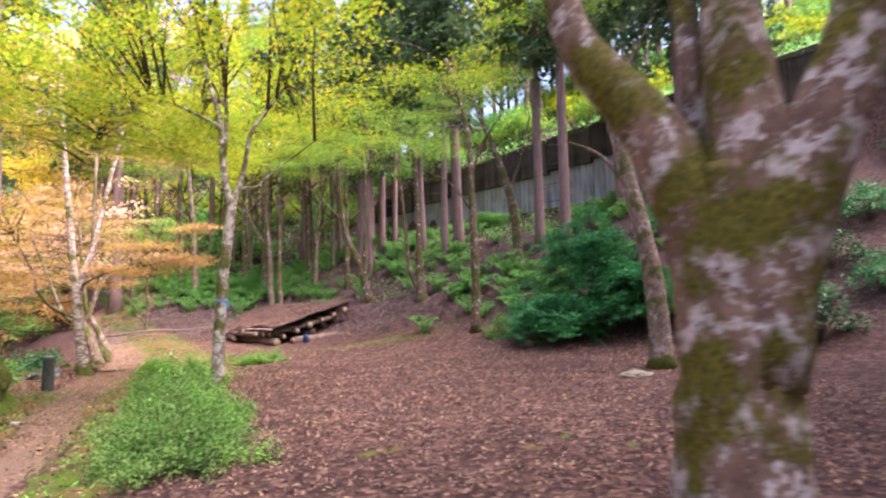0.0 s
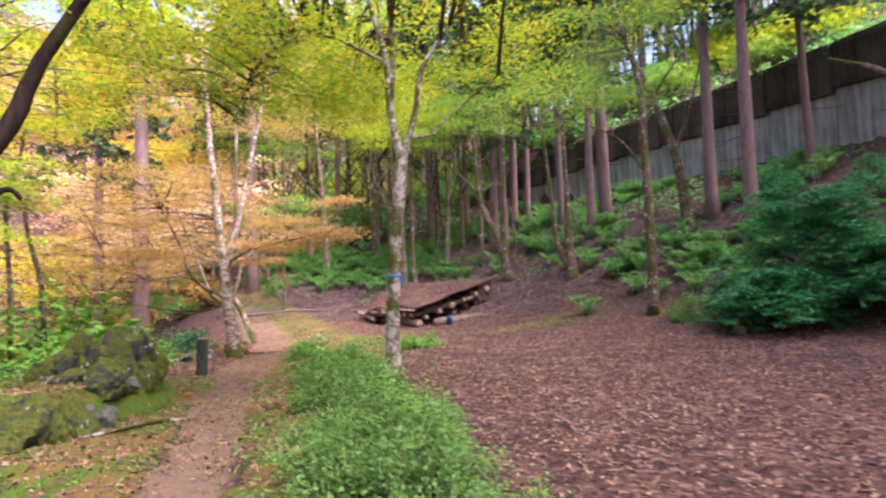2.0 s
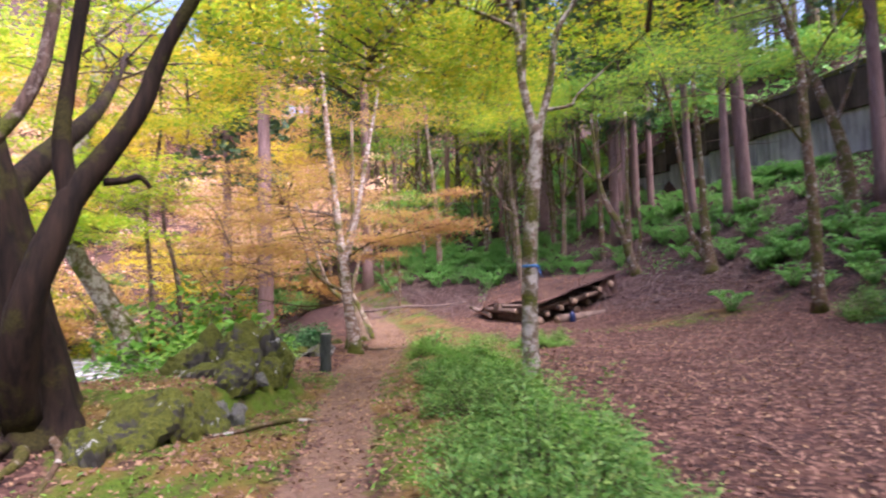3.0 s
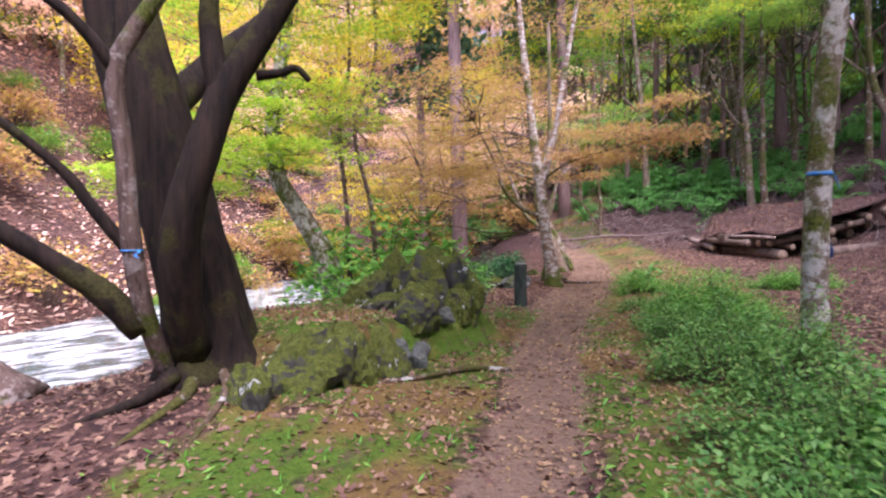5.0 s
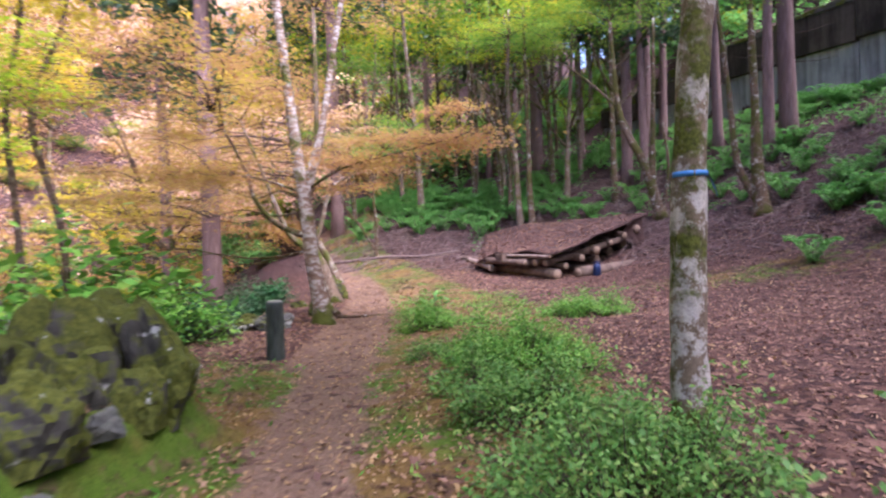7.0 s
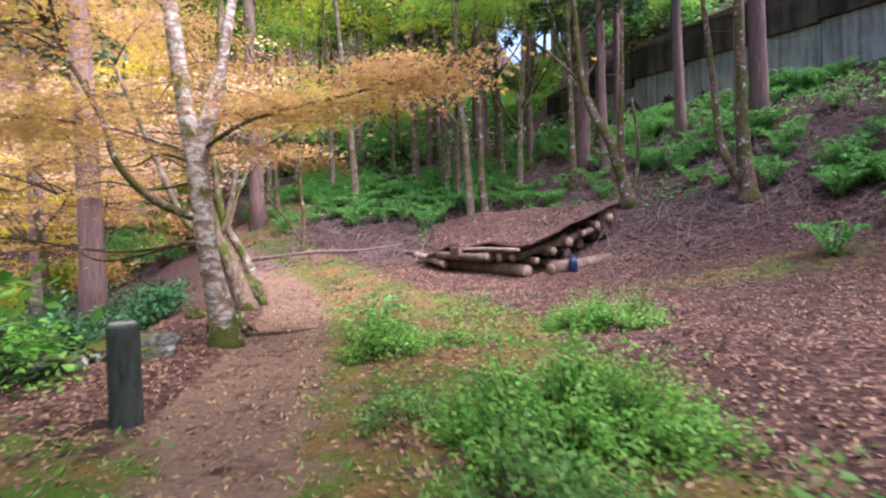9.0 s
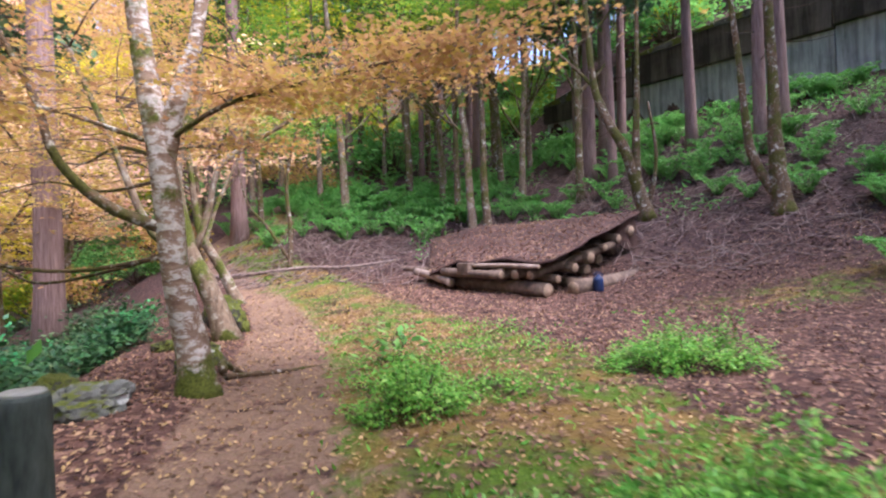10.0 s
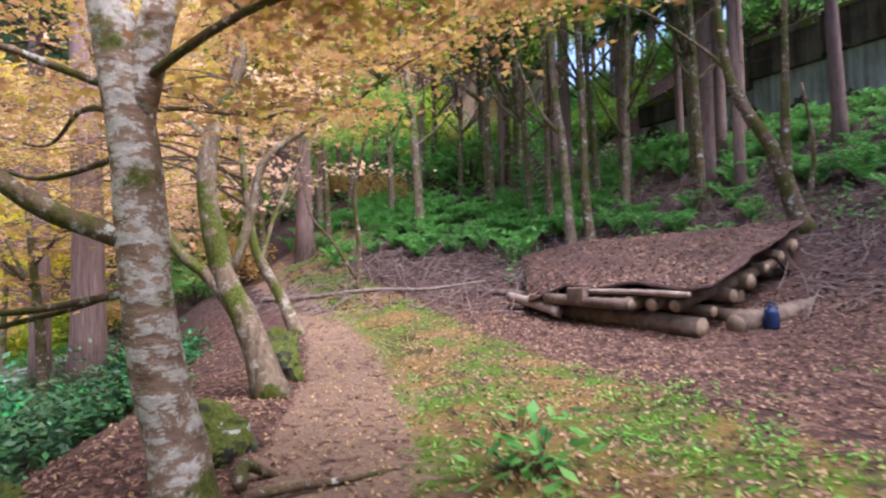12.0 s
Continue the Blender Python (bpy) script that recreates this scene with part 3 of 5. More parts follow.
def hub_crown(skeleton, crowns, rng, size, shape, per=70, spread=0.42, fine=True):
    """Branches from the skeleton out to hubs inside the crowns, sprays of leaves about each hub.
    crowns: (centre, radii, hubs, sprays a hub, reach of the sprays). Returns twig runs and leaf centres."""
    runs, cen = [], []
    sk = np.asarray(skeleton)
    for centre, radii, hubs, sprays, *more in crowns:
        reach = more[0] if more else 0.5
        for _ in range(hubs):
            v = rng.normal(0, 1, 3)
            v *= rng.random() ** 0.4 / np.linalg.norm(v)
            hub = np.asarray(centre) + v * radii
            near = sk[np.argmin(((sk - hub) ** 2 * (1, 1, 1.6)).sum(1) + 0.6 * np.maximum(sk[:, 2] - hub[2], 0) ** 2)]
            L = np.linalg.norm(hub - near)
            mid = (near + hub) / 2 + np.array([0, 0, 0.12 * L]) + rng.normal(0, 0.06 * L, 3)
            runs.append((smooth_line([near, mid, hub], 7), np.linspace(0.012 + 0.006 * L, 0.005, 7)))
            away = (hub - near) / (L + 1e-6)
            for _ in range(sprays):
                c = hub + rng.normal(0, 1, 3) * (reach, reach, 0.14 * reach) + away * (0.9 * reach * rng.random(), 0.9 * reach * rng.random(), 0.1)
                if fine:
                    runs.append((np.array([hub, (hub + c) / 2 + (0, 0, 0.03), c]), np.array([0.006, 0.004, 0.002])))
                q = rng.normal(0, 1, (per, 3)) * (spread * 0.6, spread * 0.6, 0.045)
                q[:, 2] -= 0.10 * np.hypot(q[:, 0], q[:, 1])
                cen.append(c + q)
    return runs, np.concatenate(cen) if cen else np.zeros((0, 3))


def tree(name, label, trunk, r, limbs, material, crowns=(), foliage=None, seed=1, size=0.064, shape=LOBES3, per=95, spread=0.46,
         flare=0.5, sides=14, group="", category="tree", ridges=0.0):
    """trunk: points from base to top; r: (base, top) radius; limbs: (points, r0, r1) and a bark of its own."""
    rng = np.random.default_rng(seed)
    base = np.array(trunk[0], float)
    base[2] = ground_z(base[0], base[1])
    pts = [tuple(base - (0, 0, 0.12))] + [tuple(p) for p in trunk[1:]]
    root = thing(name, base, label, category, group)
    line = smooth_line(pts, 26)
    V, F = tubes([(line - base, taper(line, r[0], r[1], flare))], sides, 0.14 if not ridges else 0.05, rng)
    if ridges:  # buttressed, fluted trunk
        rows = len(line) * sides
        ang = np.tile(np.arange(sides) * 2 * np.pi / sides, len(line))
        axis = np.repeat(line - base, sides, 0)
        low = np.exp(-np.maximum(axis[:, 2], 0) / 0.5)
        swell = 1 + ridges * (np.sin(ang * 5 + axis[:, 2] * 1.3) * (0.6 + 1.6 * low) + 0.5 * np.sin(ang * 11 - axis[:, 2] * 2.1))
        V[:rows] = axis + (V[:rows] - axis) * swell[:, None]
    part("trunk", mesh_np("trunk", V, F, True), material, root)
    sk = [line[len(line) // 3:]]
    for lp, r0, r1, *bark_of in limbs:
        ll = smooth_line(lp, 18)
        sk.append(ll[3:])
        part("limb", mesh_np("limb", *tubes([(ll - base, taper(ll, r0, r1))], 10, 0.12, rng), True), bark_of[0] if bark_of else material, root)
    if crowns:
        runs, cen = hub_crown(np.concatenate(sk), crowns, rng, size, shape, per, spread)
        part("branchwork", mesh_np("branchwork", *tubes([(p - base, q) for p, q in runs], 4)), TWIG, root)["kind"] = "stuff"
        part("crown", mesh_np("crown", *leaves(cen - base, size, rng, 0.35, shape)), foliage, root)
    return root


# the lichen-covered tree beside the start
tree("maple_tree", "thick mossy tree trunk with white lichen, forking low", [(1.2, 2.2, -0.2), (1.2, 2.2, 0.5), (1.22, 2.19, 1.0), (1.25, 2.18, 1.45), (1.27, 2.17, 1.8)], (0.285, 0.17),
     [([(1.2, 2.21, 0.9), (1.15, 2.23, 1.45), (1.05, 2.28, 1.85), (0.91, 2.35, 2.15), (0.76, 2.42, 2.38), (0.65, 2.47, 2.67), (0.55, 2.6, 3.6), (0.3, 2.9, 5.2)], 0.2, 0.05),
      ([(1.24, 2.18, 1.0), (1.29, 2.16, 1.6), (1.32, 2.15, 1.95), (1.31, 2.16, 2.29), (1.31, 2.16, 2.71), (1.4, 2.3, 4.2), (1.3, 2.5, 6.0)], 0.22, 0.05),
      ([(1.17, 2.3, 1.4), (1.19, 2.32, 2.0), (1.18, 2.35, 2.6), (1.1, 2.7, 4.4)], 0.09, 0.03),
      ([(1.26, 2.18, 0.9), (1.36, 2.13, 1.4), (1.49, 2.07, 1.72), (1.62, 2.01, 2.04), (1.74, 1.95, 2.42), (2.1, 1.8, 3.6), (2.5, 1.4, 5.2)], 0.22, 0.06)],
     BARK_MOSSY, [((0.6, 2.2, 6.2), (3.0, 2.6, 1.2), 26, 4)], LEAF_GREEN, 11, flare=0.28, sides=28)

# slim trees of the clearing
tree("slim_tree", "slim leaning tree with mottled pinkish bark", [(3.75, 10.27, 0.1), (3.74, 10.26, 1.25), (3.62, 10.3, 2.42), (3.4, 10.39, 3.65), (3.2, 10.45, 4.81), (2.83, 10.56, 6.48), (2.3, 10.8, 9.5)], (0.2, 0.09),
     [([(3.12, 10.44, 4.6), (3.4, 10.2, 5.6), (3.9, 9.9, 6.6)], 0.06, 0.02), ([(3.43, 10.36, 3.4), (3.0, 10.7, 4.2), (2.4, 11.0, 4.6)], 0.05, 0.02)],
     BARK_SLIM, [((2.4, 10.8, 8.4), (2.6, 2.4, 1.3), 16, 4)], LEAF_GREEN, 12)
maple_a = tree("maple_tree", "slender grey maple with blue tape and lime-green leaves", [(-3.93, 9.4, 0), (-3.93, 9.4, 0.9), (-3.88, 9.42, 2.0), (-3.8, 9.44, 2.8), (-3.76, 9.46, 3.3)], (0.104, 0.082),
     [([(-3.77, 9.46, 3.15), (-3.91, 9.41, 3.84), (-3.97, 9.39, 4.71), (-4.16, 9.33, 5.41), (-4.4, 9.2, 6.6)], 0.062, 0.025),
      ([(-3.91, 9.41, 3.8), (-3.87, 9.43, 4.71), (-3.92, 9.41, 5.78), (-3.9, 9.5, 7.2)], 0.045, 0.02),
      ([(-3.78, 9.46, 3.1), (-3.58, 9.52, 3.85), (-3.49, 9.55, 4.46), (-3.24, 9.64, 4.92), (-2.6, 9.9, 6.0)], 0.055, 0.02),
      ([(-3.65, 9.5, 3.5), (-3.34, 9.6, 3.55), (-3.22, 9.64, 3.72), (-2.4, 9.8, 4.4)], 0.025, 0.01),
      ([(-3.95, 9.4, 4.6), (-4.9, 9.0, 4.95), (-5.8, 9.1, 4.6), (-6.3, 9.3, 4.0)], 0.028, 0.008)],
     BARK_A, [((-4.3, 8.6, 5.6), (2.9, 2.6, 0.9), 32, 4), ((-6.0, 9.4, 4.7), (1.9, 2.0, 0.6), 24, 4), ((-5.2, 12.0, 5.3), (2.6, 1.8, 0.8), 20, 4), ((-1.6, 10.5, 5.6), (2.3, 2.0, 0.6), 8, 4), ((-3.2, 6.0, 5.4), (2.2, 1.6, 0.6), 16, 4)],
     LEAF_LIME, 13)

# golden maples beside the path
tree("maple_tree", "pale grey banded trunk with golden layered leaves", [(-9.13, 13.95, 0), (-9.18, 13.92, 0.4), (-9.26, 13.85, 0.99), (-9.32, 13.82, 1.83), (-9.41, 13.75, 2.61), (-9.47, 13.72, 3.2), (-9.6, 13.7, 4.4), (-9.75, 13.6, 6.2), (-9.9, 13.5, 8.5)], (0.142, 0.05),
     [([(-9.33, 13.81, 1.95), (-9.22, 13.88, 2.51), (-9.13, 13.94, 2.86), (-9.06, 14.0, 3.3), (-8.9, 14.3, 5.0), (-8.6, 14.6, 7.2)], 0.095, 0.03),
      ([(-9.3, 13.82, 1.38), (-9.62, 13.61, 1.54), (-9.84, 13.46, 1.76), (-9.99, 13.35, 2.05), (-10.1, 13.3, 2.5), (-10.5, 13.1, 3.4)], 0.055, 0.02, BARK_THIN),
      ([(-9.3, 13.84, 1.15), (-10.4, 13.8, 1.05), (-11.6, 13.4, 1.25), (-12.6, 13.3, 1.1)], 0.022, 0.006, BARK_THIN),
      ([(-9.28, 13.85, 1.2), (-9.9, 13.9, 1.05), (-10.6, 13.8, 0.95), (-11.4, 14.0, 1.15), (-12.2, 14.0, 1.0)], 0.02, 0.005, BARK_THIN),
      ([(-9.35, 13.8, 1.8), (-10.0, 13.9, 1.75), (-10.8, 14.1, 1.9), (-11.6, 14.2, 1.8)], 0.018, 0.005, BARK_THIN),
      ([(-9.35, 13.8, 2.0), (-10.1, 14.2, 2.2), (-10.9, 14.6, 2.15), (-11.8, 14.8, 2.4)], 0.02, 0.005, BARK_THIN),
      ([(-9.35, 13.8, 2.1), (-8.7, 13.9, 2.45), (-7.7, 14.05, 2.66), (-6.8, 14.0, 2.8), (-6.0, 13.8, 3.0)], 0.026, 0.006, BARK_THIN),
      ([(-9.35, 13.8, 2.0), (-9.5, 14.4, 2.2), (-9.4, 15.1, 2.3)], 0.02, 0.006, BARK_THIN),
      ([(-9.35, 13.8, 2.1), (-10.0, 13.3, 2.35), (-10.9, 12.9, 2.45), (-11.6, 12.7, 2.3)], 0.022, 0.006, BARK_THIN)],
     BARK_B, [((-10.6, 12.8, 3.6), (2.0, 1.9, 0.9), 17, 4), ((-9.8, 12.8, 6.4), (2.4, 2.2, 1.2), 9, 4), ((-8.4, 13.95, 2.54), (0.9, 0.2, 0.07), 10, 3, 0.27), ((-6.95, 14.05, 2.78), (0.9, 0.2, 0.08), 10, 3, 0.27), ((-9.4, 14.8, 2.3), (0.4, 0.4, 0.08), 5, 3, 0.28), ((-10.6, 13.0, 2.42), (0.9, 0.25, 0.07), 10, 3, 0.28), ((-8.6, 14.6, 6.0), (1.8, 1.8, 1.0), 6, 4), ((-12.4, 13.4, 2.6), (1.5, 1.6, 1.2), 14, 4)],
     LEAF_GOLD, 14, per=80, flare=0.6, sides=20)
tree("maple_tree", "mossy grey maple leaning from the path edge, golden leaves", [(-10.5, 16.7, 0.1), (-10.75, 16.65, 0.7), (-10.98, 16.6, 1.17), (-11.09, 16.53, 1.75), (-11.13, 16.5, 2.33), (-11.04, 16.57, 2.86), (-10.87, 16.68, 3.35), (-10.84, 16.7, 3.89), (-10.9, 16.8, 6.5)], (0.15, 0.04),
     [([(-10.85, 16.65, 0.8), (-11.12, 16.51, 1.23), (-11.45, 16.36, 1.6), (-11.8, 16.2, 2.6), (-12.3, 16, 4.0)], 0.08, 0.03),
      ([(-10.95, 16.62, 1.2), (-10.8, 16.75, 1.8), (-10.68, 16.82, 2.4), (-10.36, 17.03, 2.75), (-10.01, 17.28, 3.02), (-9.59, 17.57, 3.41), (-9.14, 17.88, 3.85), (-8.5, 18.2, 4.3)], 0.055, 0.014),
      ([(-11.05, 16.55, 2.6), (-11.5, 16.6, 2.9), (-12.0, 16.8, 3.0), (-12.6, 17.2, 3.6)], 0.035, 0.012)],
     BARK_PALE, [((-9.6, 17.4, 3.6), (1.0, 0.2, 0.1), 7, 3, 0.25), ((-8.5, 18.1, 4.25), (0.7, 0.2, 0.08), 4, 3, 0.25), ((-12.0, 17.2, 4.2), (1.7, 2.0, 1.0), 12, 4), ((-11.0, 17.0, 6.8), (2.0, 2.0, 0.8), 6, 4)],
     LEAF_GOLD, 15, per=80)
tree("maple_tree", "leaning grey maple stem by the path bend", [(-12.7, 20.8, 0.2), (-13.1, 20.77, 0.91), (-13.45, 20.62, 1.65), (-13.58, 20.58, 2.37), (-13.66, 20.53, 3.31), (-13.9, 20.4, 6)], (0.12, 0.04),
     [([(-13.4, 20.65, 1.5), (-13.2, 21, 2.6), (-12.6, 21.4, 4.0)], 0.05, 0.02)],
     BARK_PALE, [((-13.9, 20.4, 5.0), (2.2, 2.0, 1.4), 18, 4), ((-15.5, 18.5, 3.4), (2.2, 2.0, 1.2), 16, 4)], LEAF_GOLD, 16, per=80)
tree("sapling", "thin two-stemmed sapling at the foot of the bank", [(-12.96, 23.8, 0.8), (-12.93, 23.81, 1.96), (-12.99, 23.78, 3.02), (-12.83, 23.86, 4.09), (-12.5, 24.0, 5.2)], (0.07, 0.025),
     [([(-12.98, 23.79, 1.1), (-13.46, 23.56, 1.98), (-13.91, 23.34, 2.64), (-14.13, 23.24, 3.8)], 0.045, 0.015)],
     BARK_THIN, [((-13.2, 23.6, 5.0), (2.0, 1.6, 0.8), 18, 3)], LEAF_GREEN, 17)

# trees at the foot of and on the bank
tree("bank_tree", "thin mossy dark-stemmed tree at the foot of the bank", [(0.7, 17.7, 0.6), (0.74, 17.69, 2.79), (0.71, 17.7, 5.05), (0.68, 17.7, 6.69), (0.4, 17.72, 8.22), (0.0, 17.8, 9.6)], (0.14, 0.05),
     [([(0.72, 17.7, 5.6), (1.1, 17.6, 6.6), (1.8, 17.4, 7.6)], 0.05, 0.02), ([(0.72, 17.7, 4.4), (0.0, 17.3, 5.3), (-1.2, 16.8, 5.7), (-2.4, 16.5, 5.6)], 0.035, 0.01)],
     BARK_THIN, [((-0.4, 17.2, 7.6), (2.8, 2.2, 1.2), 14, 4), ((-1.6, 16.6, 6.0), (1.8, 1.6, 0.4), 8, 4)], LEAF_GREEN, 18)
tree("bank_tree", "curved mossy tree on the bank", [(2.7, 22.47, 3.5), (2.55, 22.51, 5.27), (2.15, 22.58, 6.99), (1.8, 22.65, 8.1), (1.3, 22.73, 9.46), (0.8, 22.8, 11)], (0.2, 0.06),
     [([(2.4, 22.5, 6.0), (2.9, 22.3, 7.4), (3.3, 22, 9.0)], 0.07, 0.025)], BARK_THIN, [((1.2, 22.4, 10.4), (2.6, 2.2, 1.2), 12, 4)], LEAF_GREEN, 19)
tree("bank_tree", "mossy multi-stemmed tree leaning over the log stack", [(-3.6, 24.6, 1.9), (-3.85, 24.66, 2.75), (-4.13, 24.73, 3.71), (-4.59, 24.85, 4.61), (-4.85, 24.92, 5.76), (-5.0, 24.94, 8.2)], (0.19, 0.06),
     [([(-3.66, 24.6, 1.95), (-3.47, 24.55, 2.7), (-3.39, 24.53, 3.59), (-3.53, 24.57, 4.8)], 0.07, 0.03), ([(-4.25, 24.76, 3.95), (-4.77, 24.9, 5.25), (-5.48, 25.09, 6.17), (-6.6, 25.39, 7.2), (-7.6, 25.6, 7.6)], 0.06, 0.015),
      ([(-3.86, 24.66, 2.6), (-3.82, 24.65, 4.23), (-3.77, 24.63, 5.38), (-3.7, 24.6, 8.0)], 0.12, 0.04)],
     BARK_THIN, [((-5.6, 24.6, 8.2), (2.8, 2.2, 1.0), 15, 4)], LEAF_GREEN, 20)
tree("bank_tree", "mossy leaning tree rooted in the bank", [(-1.2, 22.6, 1.7), (-1.28, 22.64, 2.65), (-1.32, 22.65, 3.73), (-1.32, 22.65, 4.81), (-1.4, 22.65, 8.2)], (0.2, 0.07),
     [([(-1.25, 22.62, 2.0), (-1.68, 22.82, 2.92), (-1.81, 22.88, 3.83), (-1.9, 22.9, 5.2), (-2.2, 22.9, 8.2)], 0.12, 0.05)], BARK_THIN, [((-1.8, 22.0, 8.4), (2.4, 2.0, 1.0), 9, 4)], LEAF_GREEN, 21)
tree("bank_tree", "pale slender tree behind the log stack", [(-8.2, 25.6, 1.5), (-8.27, 25.59, 2.79), (-8.34, 25.59, 4.3), (-8.49, 25.58, 5.69), (-8.52, 25.58, 6.95), (-8.4, 25.58, 9.5)], (0.13, 0.05), [([(-8.35, 25.6, 4.4), (-8.9, 25.4, 5.2), (-9.5, 25.2, 6.8)], 0.05, 0.02)], BARK_PALE, [((-8.6, 25.4, 8.6), (2.2, 2.0, 1.0), 14, 4)], LEAF_LIME, 22)
tree("bank_tree", "mossy slender tree behind the log stack", [(-7.75, 25.5, 1.5), (-7.85, 25.5, 3.15), (-7.84, 25.5, 4.5), (-7.86, 25.49, 6.27), (-7.9, 25.5, 9.5)], (0.12, 0.05), [], BARK_THIN, [((-7.6, 25.2, 9.0), (2.0, 1.8, 1.0), 10, 4)], LEAF_GREEN, 23)

# the great tree over the river, backlit shade put into its bark colour
tree("great_tree", "huge many-stemmed riverside tree, ridged bark darkened as if backlit", [(-7.72, 6.02, -0.2), (-7.78, 5.97, 0.5), (-7.95, 5.84, 1.3), (-8.15, 5.7, 2.2), (-8.35, 5.58, 3.2), (-8.4, 5.6, 4.4), (-8.5, 5.6, 7.0)], (0.33, 0.25),
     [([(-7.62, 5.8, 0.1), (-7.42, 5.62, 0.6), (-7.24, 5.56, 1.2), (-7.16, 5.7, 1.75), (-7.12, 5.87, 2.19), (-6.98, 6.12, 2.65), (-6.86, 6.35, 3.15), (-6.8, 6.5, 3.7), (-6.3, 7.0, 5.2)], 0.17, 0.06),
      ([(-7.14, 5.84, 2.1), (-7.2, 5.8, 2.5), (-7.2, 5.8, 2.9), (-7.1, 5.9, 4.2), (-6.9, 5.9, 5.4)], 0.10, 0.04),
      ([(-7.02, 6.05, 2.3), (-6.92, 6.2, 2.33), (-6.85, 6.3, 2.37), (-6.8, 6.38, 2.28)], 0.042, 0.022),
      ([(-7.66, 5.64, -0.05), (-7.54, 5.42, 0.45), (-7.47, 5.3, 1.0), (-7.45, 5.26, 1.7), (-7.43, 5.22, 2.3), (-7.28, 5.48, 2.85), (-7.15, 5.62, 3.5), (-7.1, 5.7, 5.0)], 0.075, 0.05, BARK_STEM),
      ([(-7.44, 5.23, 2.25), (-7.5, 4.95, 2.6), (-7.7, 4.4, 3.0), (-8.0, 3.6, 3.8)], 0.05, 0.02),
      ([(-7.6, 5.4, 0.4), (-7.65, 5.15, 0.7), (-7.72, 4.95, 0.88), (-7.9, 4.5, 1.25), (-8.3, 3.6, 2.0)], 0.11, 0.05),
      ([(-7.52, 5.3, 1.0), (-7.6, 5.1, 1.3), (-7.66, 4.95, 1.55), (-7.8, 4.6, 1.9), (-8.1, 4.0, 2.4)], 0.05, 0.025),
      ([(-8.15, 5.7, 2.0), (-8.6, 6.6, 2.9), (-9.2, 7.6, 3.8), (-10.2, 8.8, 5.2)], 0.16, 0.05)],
     BARK_BACKLIT, [((-8.0, 6.6, 5.2), (3.0, 2.6, 1.0), 20, 4), ((-10.4, 9.0, 4.8), (2.4, 2.2, 1.0), 14, 4)], LEAF_LIME, 24, flare=0.55, sides=36, ridges=0.08)
tree("riverside_tree", "grey trunk leaning out over the river bank", [(-9.0, 4.9, -0.4), (-9.4, 4.4, 0.3), (-10.0, 3.8, 1.1), (-10.8, 3.0, 2.4), (-11.4, 2.4, 4.5)], (0.2, 0.08), [], BARK_STEM, [((-11, 3, 5), (2, 2, 1), 12, 4)], LEAF_LIME, 26)
tree("riverside_tree", "grey tree leaning towards the river, lime leaves", [(-13.1, 11.5, -0.9), (-13.2, 11.4, 0.3), (-13.63, 11.33, 1.02), (-13.9, 10.96, 1.8), (-14.07, 10.7, 2.38), (-14.11, 10.63, 3.41), (-14.03, 10.76, 4.57), (-13.91, 10.92, 5.72), (-13.8, 11.1, 8.0)], (0.27, 0.1),
     [([(-14.0, 10.8, 2.2), (-15.0, 10.0, 2.5), (-16, 9.5, 2.55)], 0.06, 0.02), ([(-14.1, 10.6, 3.6), (-13.4, 10.0, 4.6), (-12.8, 9.6, 5.8)], 0.06, 0.02)], BARK_A, [((-13.6, 10.2, 3.6), (1.5, 1.5, 1.5), 20, 4), ((-14.6, 10.6, 6.4), (3, 3, 1.6), 16, 4), ((-15.4, 9.0, 2.4), (1.3, 1.3, 0.6), 10, 4), ((-11.8, 11.0, 7.4), (3.0, 2.5, 1.4), 12, 4), ((-12.6, 9.4, 2.6), (1.1, 1.1, 0.8), 10, 4)], LEAF_SPRING, 25, size=0.09)
for i, (x, y) in enumerate(((-13.1, 11.9), (-12.7, 12.3))):
    tree("sapling", "thin bare-stemmed sapling above the river", [(x, y, -0.9), (x - 0.1, y, 1.5), (x - 0.3, y - 0.3 * i, 3.4), (x + 0.1, y, 5.0), (x, y, 7.0)], (0.06, 0.025), [([(x - 0.25, y, 3.2), (x - 0.9, y - 0.4, 4.0), (x - 1.3, y - 0.5, 4.6)], 0.025, 0.01)], BARK_STEM, [((x, y, 6.2), (1.6, 1.6, 1.4), 10, 3)], LEAF_YELLOW, 27 + i, size=0.09)

